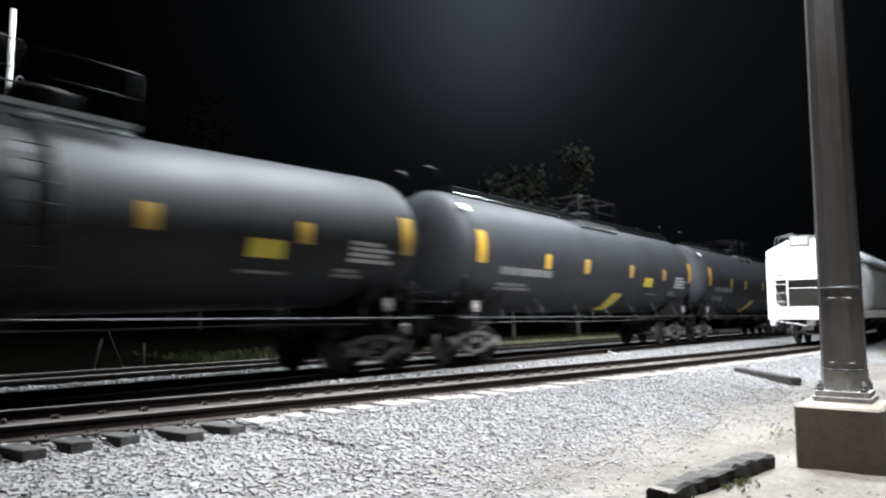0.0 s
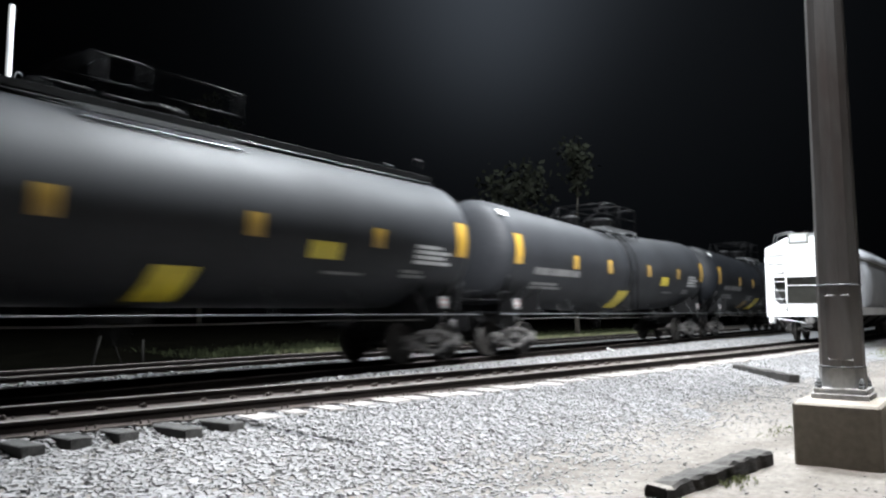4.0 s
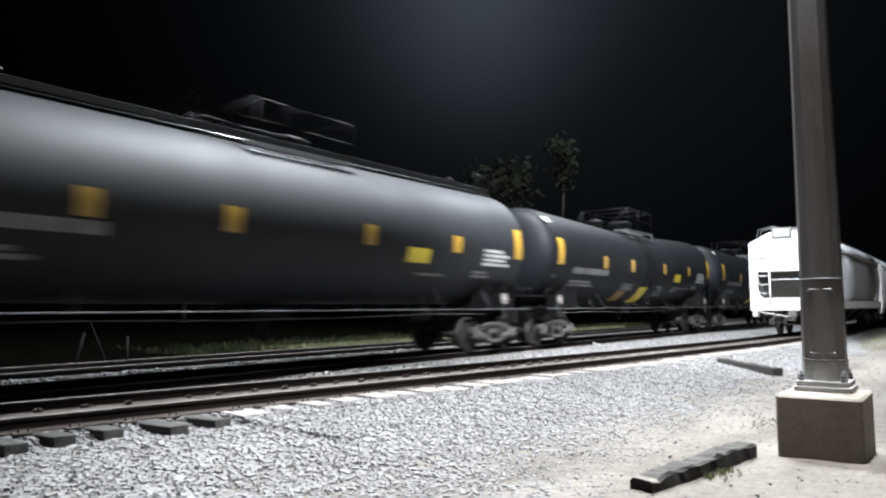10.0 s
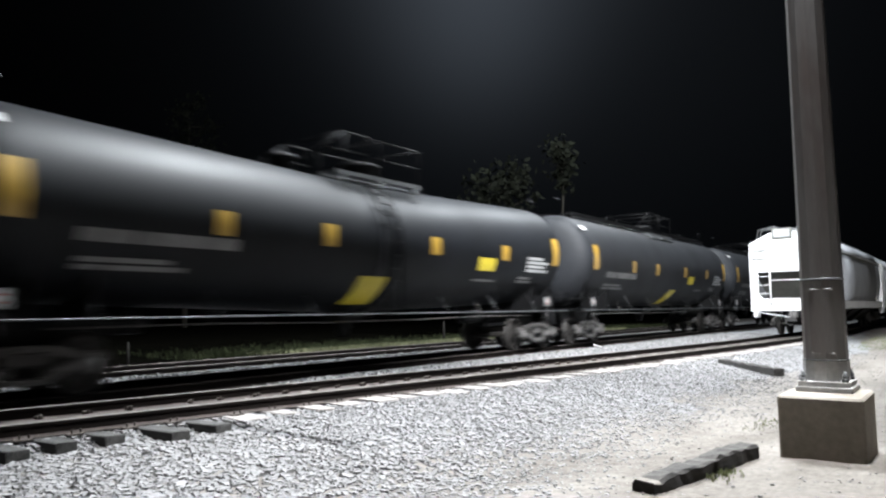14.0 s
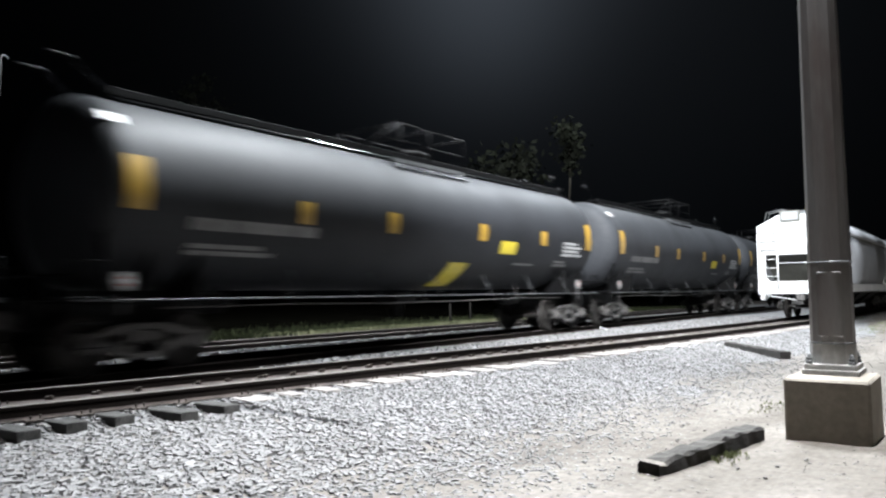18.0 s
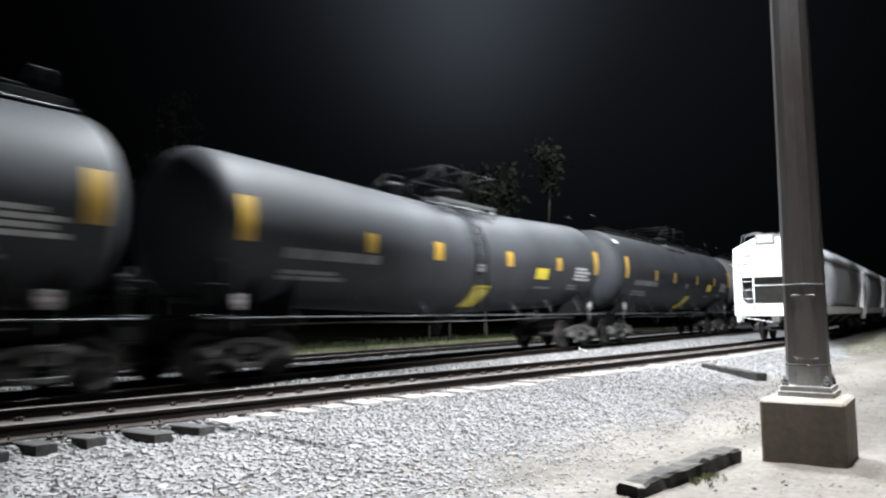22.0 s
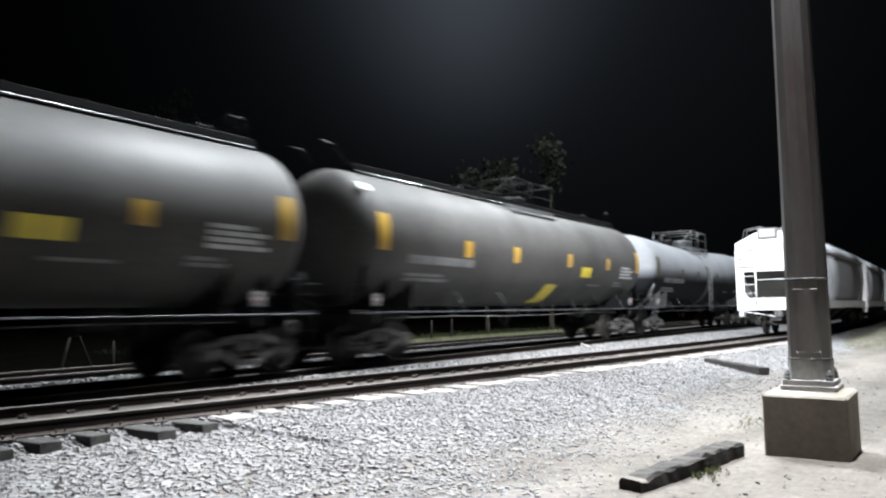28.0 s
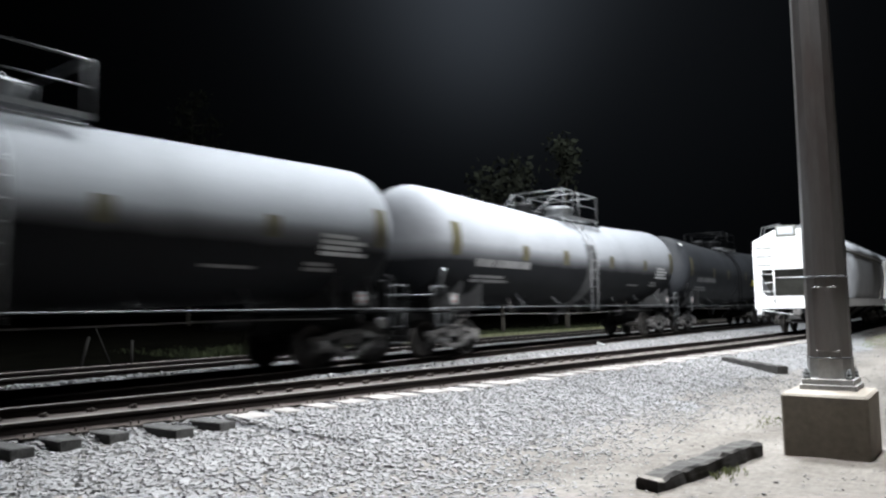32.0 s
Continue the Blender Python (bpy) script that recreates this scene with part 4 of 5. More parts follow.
def m_hopper_body():
    """The bulging body of a covered hopper with its roof edge, lofted along the car."""
    bm = bmesh.new()
    half = [(1.20, 1.02), (1.36, 1.25), (1.48, 1.7), (1.56, 2.2), (1.57, 2.62), (1.54, 3.0), (1.46, 3.36), (1.44, 3.44), (1.60, 3.46), (1.60, 3.52), (1.42, 3.84), (0.75, 4.22)]
    sec = [(-y, z) for y, z in half] + [(y, z) for y, z in half[::-1]]
    n = len(sec)
    rings = [[bm.verts.new((x, y, z)) for y, z in sec] for x in (-5.75, -2, 2, 5.75)]
    for a, b in zip(rings, rings[1:]):
        for i in range(n - 1):
            bm.faces.new((a[i], a[i + 1], b[i + 1], b[i])).smooth = True
    for s, ring in ((-1, rings[0]), (1, rings[-1])):
        bm.faces.new(ring)
    return mesh_of("body", bm, HOPPERGREY)


def m_hopper_end():
    """The upper end sheet with its sloping shoulders."""
    return m_hopper_hood(-7.66, -7.60, 1.005, HOPPER, "end_sheet")


def m_hopper_hood(x0, x1, grow, mat, name):
    """The upper body carried on over the end platform, in the body's own section."""
    bm = bmesh.new()
    half = [(1.57, 2.62), (1.54, 3.0), (1.46, 3.36), (1.44, 3.44), (1.60, 3.46), (1.60, 3.52), (1.42, 3.84), (0.75, 4.22)] if name == "end_hood" else [(1.64, 2.62), (1.64, 3.84), (0.8, 4.26)]
    prof = [(-y * grow, z) for y, z in half] + [(y * grow, z) for y, z in half[::-1]]
    n = len(prof)
    a = [bm.verts.new((x0, y, z)) for y, z in prof]
    b = [bm.verts.new((x1, y, z)) for y, z in prof]
    bm.faces.new(a)
    bm.faces.new(b[::-1])
    for i in range(n):
        bm.faces.new((a[i], a[(i + 1) % n], b[(i + 1) % n], b[i]))
    return mesh_of(name, bm, mat)


def m_hopper_skirt(s):
    """The side sheet below the hood, cut back along the slope sheet."""
    bm = bmesh.new()
    pts = [(-7.50, 1.572, 2.62), (-5.74, 1.572, 2.62), (-5.74, 1.40, 1.35), (-7.50, 1.40, 1.35)]
    a = [bm.verts.new((x, s * y, z)) for x, y, z in pts]
    b = [bm.verts.new((x, s * (y - 0.02), z)) for x, y, z in pts]
    bm.faces.new(a)
    bm.faces.new(b[::-1])
    for i in range(4):
        bm.faces.new((a[i], a[(i + 1) % 4], b[(i + 1) % 4], b[i]))
    return mesh_of("side_sheet", bm, HOPPERGREY)


def m_hopper_sill():
    bm = bmesh.new()
    box(bm, -7.70, -7.50, -1.58, 1.58, 0.98, 1.50, 0.02)
    for s in (-1, 1):
        vs = [(s * 1.58, 1.46), (s * 1.58, 2.64), (s * 1.34, 2.64), (s * 1.34, 1.72), (s * 1.16, 1.46)]
        a = [bm.verts.new((-7.68, y, z)) for y, z in vs]
        b = [bm.verts.new((-7.58, y, z)) for y, z in vs]
        bm.faces.new(a)
        bm.faces.new(b[::-1])
        for i in range(5):
            bm.faces.new((a[i], a[(i + 1) % 5], b[(i + 1) % 5], b[i]))
        box(bm, -7.66, -7.30, s * 1.50 - 0.10, s * 1.50 + 0.10, 0.72, 1.0, 0.03)
    return mesh_of("end_sill", bm, HOPPER)


def m_hopper_slope():
    bm = bmesh.new()
    a = [(-7.2, y, 2.62) for y in (-1.5, 1.5)]
    b = [(-5.4, y, 1.3) for y in (1.5, -1.5)]
    top = [bm.verts.new(p) for p in a + b]
    low = [bm.verts.new((p[0] + 0.05, p[1], p[2] - 0.05)) for p in a + b]
    bm.faces.new(top)
    bm.faces.new(low[::-1])
    for i in range(4):
        bm.faces.new((top[i], top[(i + 1) % 4], low[(i + 1) % 4], low[i]))
    box(bm, -5.8, -5.7, -1.5, 1.5, 1.1, 2.6)
    return mesh_of("slope_sheet", bm, SLOPE)


def m_hopper_post(s):
    bm = bmesh.new()
    vs = [(-7.70, 0.98), (-7.16, 0.98), (-7.36, 2.5), (-7.08, 3.48), (-7.70, 3.48)]
    a = [bm.verts.new((x, s * 1.56, z)) for x, z in vs]
    b = [bm.verts.new((x, s * 1.66, z)) for x, z in vs]
    bm.faces.new(a)
    bm.faces.new(b[::-1])
    for i in range(5):
        bm.faces.new((a[i], a[(i + 1) % 5], b[(i + 1) % 5], b[i]))
    return mesh_of("corner_post", bm, HOPPER)


def m_hopper_ladder():
    bm = bmesh.new()
    rod(bm, (-7.74, 0.86, 1.2), (-7.74, 0.86, 2.66), 0.035, seg=6)
    for i in range(4):
        z = 1.35 + i * 0.36
        rod(bm, (-7.74, 0.86, z), (-7.74, 1.52, z), 0.016, seg=6)
    rod(bm, (-7.74, -1.5, 2.26), (-7.74, 0.86, 2.26), 0.022, seg=6)
    return mesh_of("end_ladder", bm, HOPPER)


def m_hopper_walk():
    bm = bmesh.new()
    for y in (-0.5, -0.25, 0.0, 0.25, 0.47):
        box(bm, -7.6, 7.6, y, y + 0.04, 4.40, 4.44)
    for i in range(26):
        x = -7.5 + i * 0.6
        box(bm, x, x + 0.05, -0.5, 0.51, 4.36, 4.41)
        if i % 3 == 0:
            box(bm, x, x + 0.06, -0.45, 0.45, 4.22, 4.37)
    return mesh_of("running_board", bm, GALV)


def m_hopper_grab():
    bm = bmesh.new()
    pipe(bm, [(-7.6, 0.55, 4.2), (-7.6, 0.6, 4.52), (-7.6, 1.25, 4.4), (-7.6, 1.35, 3.95)], 0.018, 6)
    return mesh_of("grab_iron", bm, GALV)


def m_hopper_box():
    bm = bmesh.new()
    box(bm, -7.72, -7.62, -0.05, 0.72, 3.98, 4.42, 0.02)
    return mesh_of("end_box", bm, SLOPE)


def m_hopper_boxlid():
    bm = bmesh.new()
    box(bm, -7.745, -7.722, 0.03, 0.64, 4.05, 4.36, 0.008)
    return mesh_of("lid", bm, HOPPERGREY)


def m_hopper_lever():
    """The bent uncoupling lever under the end sill."""
    bm = bmesh.new()
    pipe(bm, [(-7.76, 1.50, 0.72), (-7.76, 1.42, 0.94), (-7.76, 0.55, 0.80), (-7.80, 0.12, 0.72)], 0.018, 6)
    return mesh_of("uncoupling_lever", bm, HOPPER)


def m_hopper_rung():
    bm = bmesh.new()
    pipe(bm, [(-7.665, 0.92, 0.0), (-7.73, 0.92, 0.0), (-7.73, 1.52, 0.0), (-7.665, 1.52, 0.0)], 0.014, 6)
    return mesh_of("rung", bm, SLOPE)


def m_hopper_roofedge(s):
    bm = bmesh.new()
    box(bm, -7.6, 7.6, s * 1.43 - 0.05, s * 1.43 + 0.05, 3.345, 3.435, 0.01)
    return mesh_of("roof_edge", bm, SLOPE)


def m_hopper_sidesill(s):
    bm = bmesh.new()
    box(bm, -7.35, 7.35, s * 1.55 - 0.05, s * 1.55 + 0.05, 1.04, 1.38, 0.01)
    return mesh_of("side_sill", bm, HOPPER)


def m_hopper_bay():
    bm = bmesh.new()
    top = [bm.verts.new(p) for p in ((-1.6, -1.4, 1.1), (1.6, -1.4, 1.1), (1.6, 1.4, 1.1), (-1.6, 1.4, 1.1))]
    low = [bm.verts.new(p) for p in ((-0.4, -0.5, 0.35), (0.4, -0.5, 0.35), (0.4, 0.5, 0.35), (-0.4, 0.5, 0.35))]
    bm.faces.new(top[::-1])
    bm.faces.new(low)
    for i in range(4):
        bm.faces.new((top[i], top[(i + 1) % 4], low[(i + 1) % 4], low[i]))
    return mesh_of("discharge_bay", bm, STEELBLACK)


def m_hopper_sillbeam():
    bm = bmesh.new()
    box(bm, -7.6, 7.6, -0.3, 0.3, 0.75, 1.05, 0.03)
    return mesh_of("centre_sill", bm, STEELBLACK)


def hopper_car(m, first):
    car = root("covered_hopper", m, "white covered hopper car parked on rusty rails", "hopper car", "row of parked hoppers")
    piece("body", shared("h_body", m_hopper_body), car, None, "dusty grey rounded body")
    piece("centre_sill", shared("h_beam", m_hopper_sillbeam), car)
    for s in (0, 180):
        mm = pose(0, 0, 0, 0, 0, s)
        if s == 0 and first:
            piece("end_sheet", shared("h_end", m_hopper_end), car, mm)
        piece("end_hood", shared("h_hood", lambda: m_hopper_hood(-7.60, -5.76, 1.0, HOPPERGREY, "end_hood")), car, mm, "dusty grey end of the body")
        for b in (-1, 1):
            piece("side_sheet", shared("h_skirt%d" % b, lambda: m_hopper_skirt(b)), car, mm)
        piece("end_sill", shared("h_sill", m_hopper_sill), car, mm)
        piece("slope_sheet", shared("h_slope", m_hopper_slope), car, mm, "dull grey slope sheet behind the end frame")
        piece("end_ladder", shared("h_ladder", m_hopper_ladder), car, mm)
        if s == 0 and first:
            for a in (0.0, 0.5):
                piece("grab_iron", shared("h_grab", m_hopper_grab), car, mm @ pose(a, 0, 0))
        piece("coupler", shared("coupler", m_coupler), car, mm @ pose(-7.0, 0, 0))
        piece("air_hose", shared("hose", m_hose), car, mm @ pose(-7.0, 0, 0))
    if first:
        piece("lid", shared("h_lid", m_hopper_boxlid), piece("end_box", shared("h_box", m_hopper_box), car))
        piece("uncoupling_lever", shared("h_lever", m_hopper_lever), car)
        for z in (2.82, 3.18, 3.54):
            piece("rung", shared("h_rung", m_hopper_rung), car, pose(0, 0, z), "dark rung on the white end sheet")
    for s in (-1, 1):
        for r in (0, 180):
            piece("corner_post", shared("h_post%d" % s, lambda: m_hopper_post(s)), car, pose(0, 0, 0, 0, 0, r))
        piece("side_sill", shared("h_ss%d" % s, lambda: m_hopper_sidesill(s)), car)
        piece("roof_edge", shared("h_re%d" % s, lambda: m_hopper_roofedge(s)), car)
    piece("running_board", shared("h_walk", m_hopper_walk), car)
    for x in (-3.6, 0, 3.6):
        piece("discharge_bay", shared("h_bay", m_hopper_bay), car, pose(x, 0, 0))
    truck_parts(car, -5.9)
    truck_parts(car, 5.9)
    return car


for i in range(6):
    x0 = 32.0 + 16.0 * i + 7.75
    a, b = near_y(x0 - 5.9), near_y(x0 + 5.9)
    hopper_car(pose(x0, (a + b) / 2, 0, 0, 0, math.degrees(math.atan2(b - a, 11.8))), i == 0)

# ---------------------------------------------------------------- pole, timbers and other things on the ground


def light_pole():
    pole = root("light_pole", pose(0, 0, 0), "galvanised steel light pole bolted onto a concrete block", "light pole")
    bm = bmesh.new()
    box(bm, 7.55, 8.45, 0.835, 1.568, -0.55, 0.315, 0.022)
    part("concrete_base", bm, CONCRETE, pole, "weathered concrete block")
    at = pose(8.22, 1.22, 0)
    facets = at @ pose(0, 0, 0, 0, 0, 8)
    bm = bmesh.new()
    turned(bm, [(0.42, 0.206), (12.2, 0.134), (12.22, 0.06)], "z", 12)
    for f in bm.faces:
        f.smooth = False
    part("shaft", bm, POLESTEEL, pole, "twelve-sided galvanised shaft", facets)
    bm = bmesh.new()
    box(bm, -0.255, 0.255, -0.255, 0.255, 0.312, 0.365, 0.004)
    part("base_plate", bm, PLATESTEEL, pole, "", at)
    bm = bmesh.new()
    box(bm, -0.235, 0.235, -0.235, 0.235, 0.366, 0.42, 0.004)
    part("base_plate", bm, PLATESTEEL, pole, "", at)
    bm = bmesh.new()
    turned(bm, [(0.42, 0.214), (0.62, 0.212), (0.625, 0.206)], "z", 12)
    for f in bm.faces:
        f.smooth = False
    part("collar", bm, PLATESTEEL, pole, "", facets)
    bm = bmesh.new()
    turned(bm, [(0.618, 0.207), (0.622, 0.215), (0.632, 0.215), (0.636, 0.204)], "z", 12)
    part("weld_seam", bm, GALV, pole, "bright galvanised ring", facets)
    bm = bmesh.new()
    turned(bm, [(1.427, 0.198), (1.432, 0.208), (1.446, 0.208), (1.451, 0.198)], "z", 12)
    part("weld_seam", bm, GALV, pole, "bright galvanised ring", facets)
    cover = at @ pose(0, 0, 0, 0, 0, 184)
    bm = bmesh.new()
    arc = [radians(-33 + 6.6 * i) for i in range(11)]
    low = [bm.verts.new((0.2085 * math.cos(u), 0.2085 * math.sin(u), 0.70)) for u in arc]
    high = [bm.verts.new((0.2045 * math.cos(u), 0.2045 * math.sin(u), 1.33)) for u in arc]
    inner = [bm.verts.new((0.19 * math.cos(u), 0.19 * math.sin(u), z)) for z, us in ((0.70, arc), (1.33, arc)) for u in us]
    for i in range(10):
        bm.faces.new((low[i], low[i + 1], high[i + 1], high[i]))
        bm.faces.new((low[i + 1], low[i], inner[i], inner[i + 1]))
        bm.faces.new((high[i], high[i + 1], inner[i + 12], inner[i + 11]))
    for i, j in ((0, 0), (10, 10)):
        bm.faces.new((low[i], high[i], inner[11 + j], inner[j]))
    part("cover_plate", bm, POLESTEEL, pole, "", cover)
    bm = bmesh.new()
    loop = []
    for cz, sz, cu, su in ((1.30, 1, 0.085, 1), (1.30, 1, 0.085, -1), (0.73, -1, 0.085, -1), (0.73, -1, 0.085, 1)):
        for i in range(5):
            b = math.pi / 2 * (i / 4 if su * sz > 0 else 1 - i / 4)
            loop.append((su * (cu + 0.035 * math.cos(b)), cz + sz * 0.035 * math.sin(b)))
    pts = [(math.sqrt(0.212 ** 2 - u * u) - 0.0058 * (z - 0.42), u, z) for u, z in loop]
    bm.free()
    for some, r in ((pts[2:8], 0.0075), (pts[12:18], 0.0055)):
        bm = bmesh.new()
        pipe(bm, some, r, 6)
        part("cover_rim", bm, PLATESTEEL, pole, "raised steel rim of the hand hole", cover)
    for sx in (-1, 1):
        for sy in (-1, 1):
            bm = bmesh.new()
            rod(bm, (sx * 0.19, sy * 0.19, 0.42), (sx * 0.19, sy * 0.19, 0.52), 0.018, seg=8)
            rod(bm, (sx * 0.19, sy * 0.19, 0.42), (sx * 0.19, sy * 0.19, 0.455), 0.036, seg=6)
            rod(bm, (sx * 0.19, sy * 0.19, 0.46), (sx * 0.19, sy * 0.19, 0.485), 0.034, seg=6)
            part("anchor_bolt", bm, GALV, pole, "", at)


light_pole()


def timber(name, length, w, h, m, label, seed, mat=OLDWOOD, top=None):
    """A squared old timber with broken edges."""
    rnd = random.Random(seed)
    bm = bmesh.new()
    n = 20
    rings = []
    for i in range(n + 1):
        x = -length / 2 + length * i / n
        dz = top(i / n) if top else 0.0
        j = lambda s: rnd.uniform(-s, s)
        c = 0.02
        pts = [(-w / 2 + c, 0), (w / 2 - c, 0), (w / 2, c), (w / 2, h - c), (w / 2 - c, h), (-w / 2 + c, h), (-w / 2, h - c), (-w / 2, c)]
        rings.append([bm.verts.new((x + j(0.01), y + j(0.008), z + j(0.012) + (dz if z > h / 2 else 0))) for y, z in pts])
    for a, b in zip(rings, rings[1:]):
        for i in range(8):
            bm.faces.new((a[i], a[(i + 1) % 8], b[(i + 1) % 8], b[i]))
    bm.faces.new(rings[0])
    bm.faces.new(rings[-1])
    bmesh.ops.recalc_face_normals(bm, faces=bm.faces)
    bm.normal_update()
    for f in bm.faces:
        if top and f.normal.z > 0.75:
            f.material_index = 2 if f.calc_center_median().x < -0.44 * length else 1
    me = mesh_of(name, bm, mat)
    me.materials.append(DUSTWOOD)
    me.materials.append(SAND)
    return tagged(piece(name, me, None, m), label, "timber")


timber("old_tie", 1.93, 0.20, 0.175, pose(6.55, 2.01, -0.34, 0, 0, -10), "dark broken railway tie lying on the sand", 5, top=lambda u: -0.03 if u < 0.1 else -0.008 if u < 0.6 else 0.014 - 0.25 * max(0.0, u - 0.93))
timber("loose_tie", 3.1, 0.22, 0.16, pose(17.55, 4.22, -0.29, 0, 0, 36), "dark weathered tie dropped on the gravel", 6)


def switch_rod():
    r = root("ground_rod", pose(0, 0, 0), "white painted pipe lying between the tracks on a short stand", "pipe")
    bm = bmesh.new()
    rod(bm, (22.2, 10.15, -0.02), (20.75, 8.75, -0.17), 0.035, seg=8)
    part("pipe", bm, WHITEPIPE, r)
    bm = bmesh.new()
    rod(bm, (22.2, 10.15, -0.22), (22.2, 10.15, 0.02), 0.03, seg=8)
    part("stand", bm, WHITEPIPE, r)


switch_rod()


def far_posts():
    stick, stump = "pale leaning stick beyond the far track", "short grey timber post beyond the far track"
    for a, b, r, words in (((9.1, 17.6, 0.9), (9.68, 17.6, -0.42), 0.022, stick), ((10.15, 17.7, 0.5), (10.15, 17.7, -0.42), 0.04, stump), ((9.12, 17.9, 0.62), (8.85, 17.9, -0.42), 0.045, stump), ((29.5, 20.5, 0.75), (29.5, 20.5, -0.45), 0.06, stump), ((27.8, 20.5, 0.7), (27.8, 20.5, -0.45), 0.06, stump)):
        bm = bmesh.new()
        rod(bm, b, a, r, r * 0.85, 8)
        ob = piece("post", mesh_of("post", bm, PALEWOOD))
        tagged(ob, words, "post")


far_posts()


def pale_rock():
    rnd = random.Random(77)
    bm = bmesh.new()
    bmesh.ops.create_icosphere(bm, subdivisions=2, radius=0.2)
    for v in bm.verts:
        v.co = Vector((v.co.x * 1.15, v.co.y * 0.8, v.co.z * 0.75)) * rnd.uniform(0.8, 1.12)
    tagged(piece("rock", mesh_of("rock", bm, DUSTWOOD), None, pose(10.95, 17.5, -0.22, 0, 0, 20)), "pale lumpy rock beside the far track", "rock")


pale_rock()


def tall_post():
    p = root("utility_pole", pose(0, 0, 0), "slim white utility pole with a hooked conduit behind the train", "utility pole")
    bm = bmesh.new()
    rod(bm, (6.87, 18.5, -0.5), (6.91, 18.5, 8.67), 0.085, 0.072, 12)
    part("pole", bm, WHITEPIPE, p)
    bm = bmesh.new()
    pipe(bm, [(7.02, 18.4, 6.0), (7.02, 18.4, 6.92)] + [(7.10 - 0.08 * math.cos(b), 18.4, 6.92 + 0.10 * math.sin(b)) for b in (0.5, 1.1, 1.7, 2.3, 2.9)], 0.018, 6)
    part("conduit", bm, GALV, p, "thin hooked conduit")


tall_post()

# ---------------------------------------------------------------- plants


def tree(at, height, crown_low, spread, leaves, label, seed, puff=0.5):
    """A thin tree: a tapered trunk, limbs, and tufts of small leaves."""
    rnd = random.Random(seed)
    t = root("tree", pose(*at), label, "tree")
    bm = bmesh.new()
    pts = [Vector((0, 0, -0.4))]
    for i in range(1, 9):
        pts.append(Vector((rnd.uniform(-0.15, 0.15) + pts[-1].x * 0.9, rnd.uniform(-0.15, 0.15) + pts[-1].y * 0.9, height * 0.97 * i / 8)))
    base = 0.012 * height + 0.03
    for i, (a, b) in enumerate(zip(pts, pts[1:])):
        rod(bm, a, b, base * (1 - i / 9), base * (1 - (i + 1) / 9), 8)
    tips = []
    for i in range(16):
        h = crown_low + (height - crown_low) * (i + 0.5) / 16
        f = h / (height * 0.97) * 8
        j = min(7, int(f))
        p = pts[j].lerp(pts[j + 1], f - j)
        a = i * 2.4 + rnd.uniform(-0.4, 0.4)
        reach = spread * rnd.uniform(0.45, 1.0) * (1.15 - 0.7 * abs((h - crown_low) / (height - crown_low) - 0.45))
        q = p + Vector((math.cos(a) * reach, math.sin(a) * reach, reach * rnd.uniform(0.1, 0.6)))
        rod(bm, p, q, base * 0.3, base * 0.1, 5)
        tips += [q, p.lerp(q, 0.6)]
    part("trunk", bm, BARK, t)
    verts, faces = [], []
    for i in range(leaves):
        c = rnd.choice(tips) + Vector([rnd.gauss(0, puff) for _ in range(3)])
        s = rnd.uniform(0.12, 0.30)
        u = Vector([rnd.uniform(-1, 1) for _ in range(3)]).normalized() * s
        w = u.cross(Vector([rnd.uniform(-1, 1) for _ in range(3)])).normalized() * s * 0.6
        n = len(verts)
        verts += [tuple(c - u), tuple(c + w), tuple(c + u), tuple(c - w)]
        faces.append((n, n + 1, n + 2, n + 3))
    me = bpy.data.meshes.new("crown")
    me.from_pydata(verts, [], faces)
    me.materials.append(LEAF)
    piece("crown", me, t, None, "open tufts of dull green leaves")


tree((40.0, 20.2, -0.5), 12.1, 9.5, 0.62, 380, "thin tall tree with an open tufted crown behind the tracks", 2, 0.35)
tree((37.0, 23.0, -0.5), 9.6, 4.0, 1.9, 1500, "low bushy tree behind the tracks", 3, 0.55)
tree((44.0, 66.0, -0.8), 24.5, 9.0, 3.2, 1800, "tall dim tree far behind the tracks", 5, 0.6)


def grass_field(name, label, count, place, lo, hi, seed, mat=UNLITGRASS):
    rnd = random.Random(seed)
    verts, faces = [], []
    for i in range(count):
        x, y = place(rnd)
        z = max(sand_z(x, y), bed_z(x, y) if y < 18.5 and y > 1 and x < 150 else -9)
        for k in range(4):
            h = rnd.uniform(lo, hi)
            a = rnd.uniform(0, math.tau)
            lean_ = rnd.uniform(0.1, 0.6) * h
            bx, by = x + rnd.gauss(0, 0.05), y + rnd.gauss(0, 0.05)
            c, s = math.cos(a), math.sin(a)
            w = 0.006 + 0.012 * h
            n = len(verts)
            verts += [(bx - s * w, by + c * w, z - 0.02), (bx + s * w, by - c * w, z - 0.02), (bx + c * lean_ * 0.4 + s * w * 0.7, by + s * lean_ * 0.4 - c * w * 0.7, z + h * 0.6), (bx + c * lean_, by + s * lean_, z + h)]
            faces.append((n, n + 1, n + 2, n + 3))
    joined(name, verts, faces, mat, label, "grass")


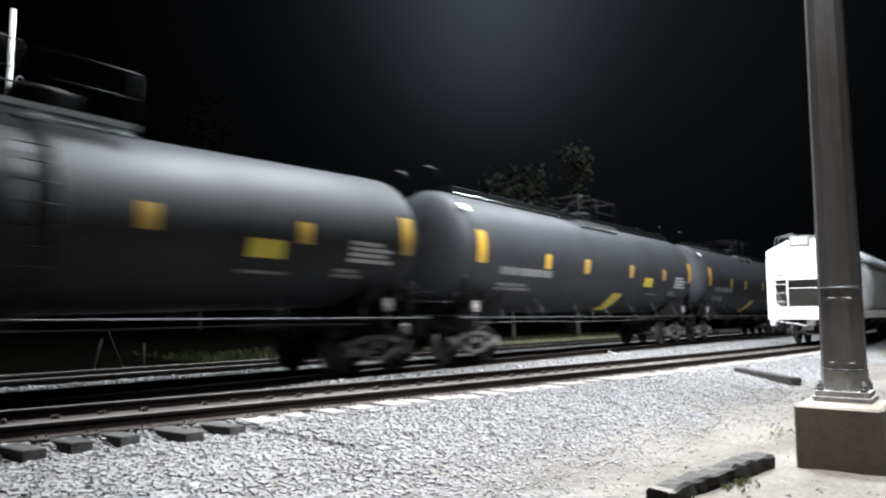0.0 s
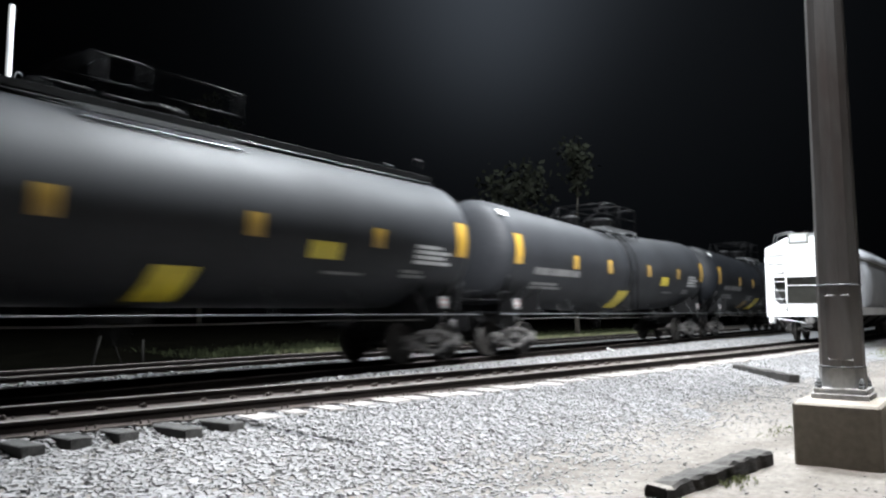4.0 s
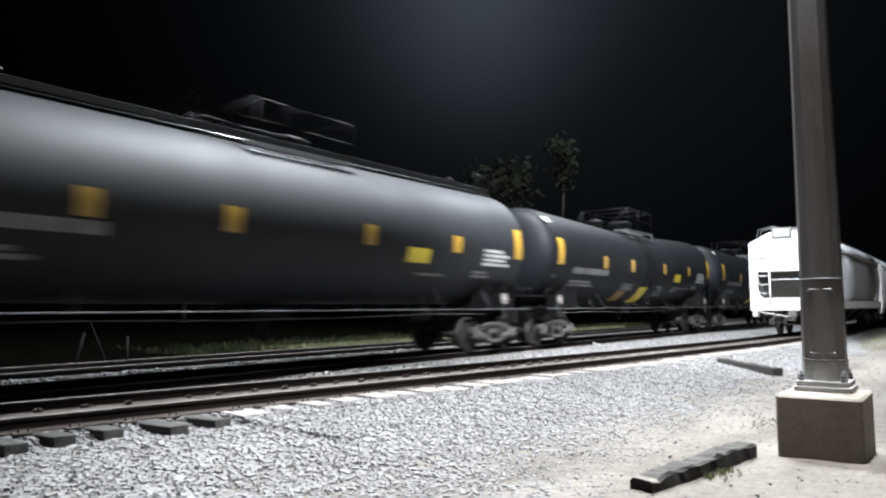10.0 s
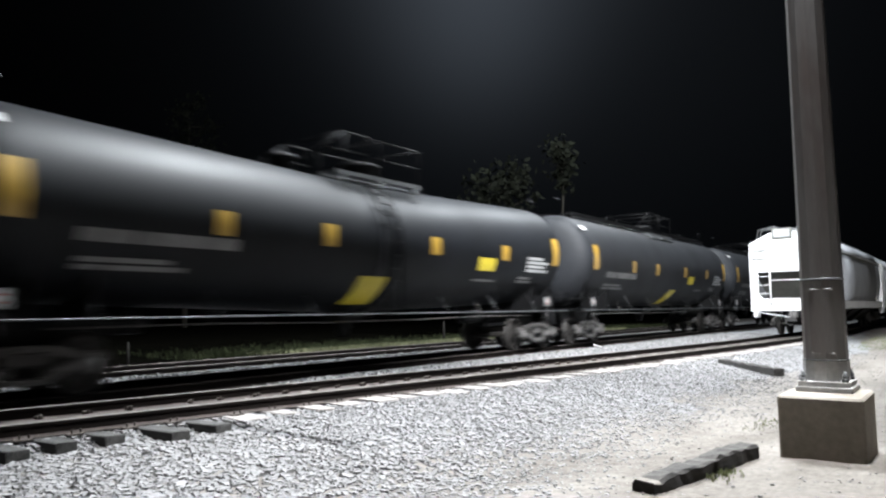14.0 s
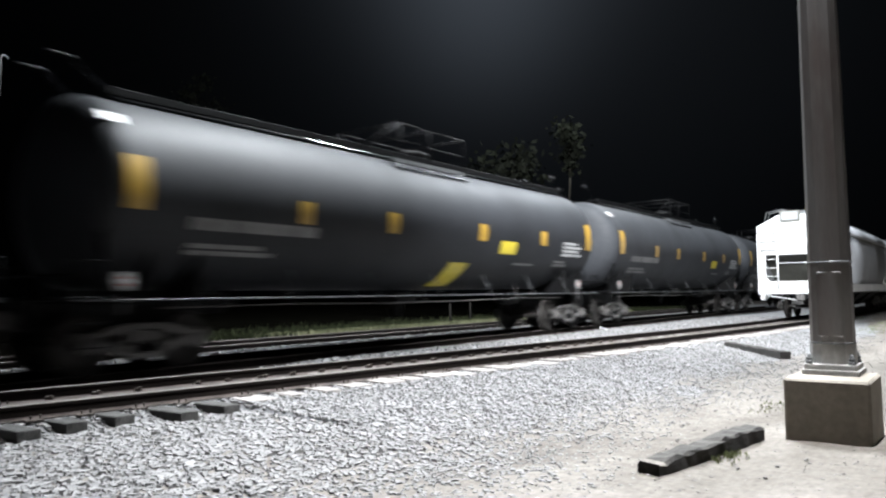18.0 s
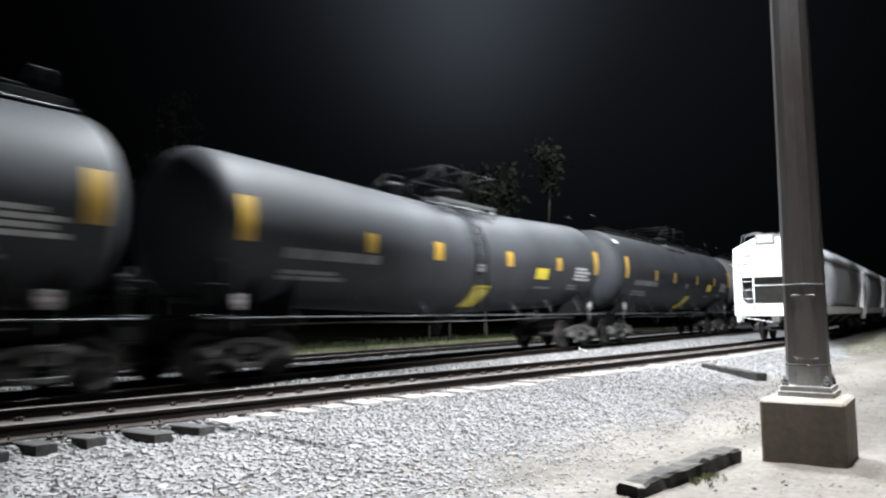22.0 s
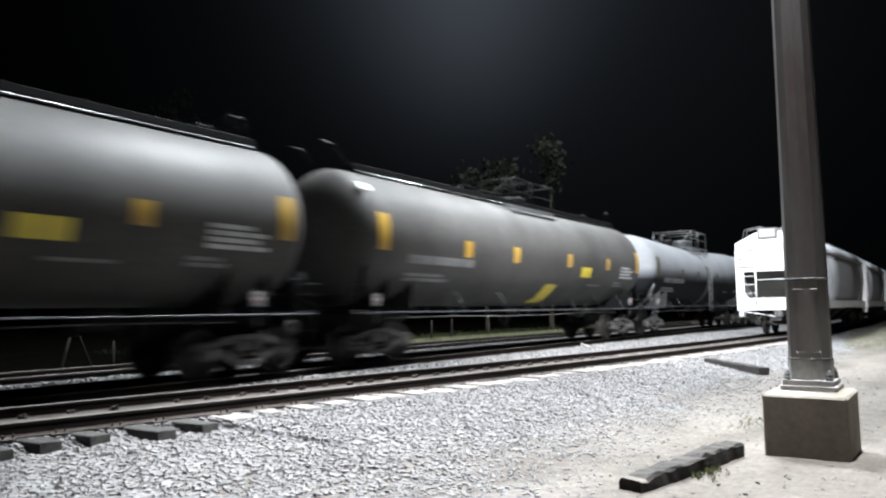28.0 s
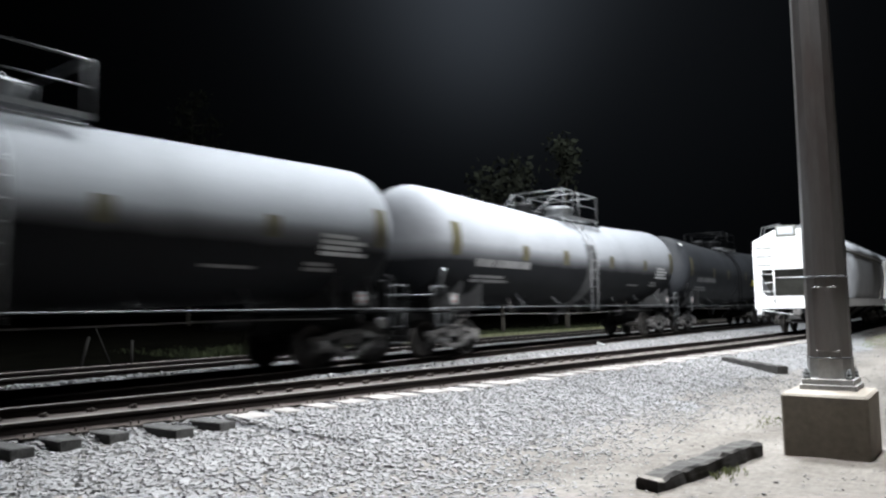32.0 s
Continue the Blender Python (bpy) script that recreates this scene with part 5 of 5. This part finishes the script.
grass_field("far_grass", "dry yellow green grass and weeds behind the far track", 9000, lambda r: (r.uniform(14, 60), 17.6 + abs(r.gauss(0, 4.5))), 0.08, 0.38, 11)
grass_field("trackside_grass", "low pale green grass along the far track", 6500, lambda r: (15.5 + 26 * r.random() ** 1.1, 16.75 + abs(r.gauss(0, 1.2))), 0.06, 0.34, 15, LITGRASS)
grass_field("log_weeds", "small green weeds beside the old tie", 60, lambda r: (6.62 + r.gauss(0, 0.13), 1.87 + r.gauss(0, 0.045)), 0.015, 0.055, 12, WEED)
grass_field("edge_grass", "sparse grass beside the parked hoppers", 5000, lambda r: (27 + abs(r.gauss(0, 22)), r.uniform(-6, 3.4)), 0.02, 0.07, 13, WEED)
grass_field("sand_weeds", "small weeds on the sand by the concrete block", 30, lambda r: (9.6 + r.gauss(0, 0.25), 2.15 + r.gauss(0, 0.06)), 0.015, 0.04, 14, WEED)

# ---------------------------------------------------------------- what moves


def motions():
    """The train rolls by at a nearly even speed, surging a little; each wheelset turns while its car is near."""
    drift = ((0, 0.2), (1, 0.02), (2, 0.2), (3, 0.0), (4, -0.05), (6, -0.22), (7, 0.17), (8, -0.18), (9, -0.24), (10, -0.06), (11, -0.05), (12, -0.48), (13, 0.0), (15, -0.08), (16, -0.12), (17, -0.24), (18, -0.48), (19, -0.22), (20, -0.4), (21, -0.2), (22, -0.17), (23, -0.42), (24, 0.1), (25, 0.03), (26, 0.05), (28, 0.13), (29, 0.12), (30, 0.25), (31, 0.02), (32, 0.2))
    for k, car, axles in CARS:
        middle = lambda t: 10.17 - 1.42 + CAR / 2 - SPEED * (t - 9.03) + CAR * k
        walk(car, [(t, pose(middle(t) + d, TRAIN_Y, 0)) for t, d in drift])
        near = [i / 15 for i in range(0, 481) if -16 < middle(i / 15) < 52]
        if not near:
            continue
        times = ([0.0] if near[0] > 0 else []) + near + ([32.0] if near[-1] < 32 else [])
        for axle in axles:
            x = axle.matrix_basis.translation.x
            rows = []
            for t in times:
                u = min(max(t, near[0]), near[-1])
                rows.append((t, pose(x, 0, 0.457) @ Matrix.Rotation(-SPEED * (u - near[0]) / 0.457, 4, "Y")))
            walk(axle, rows)


motions()
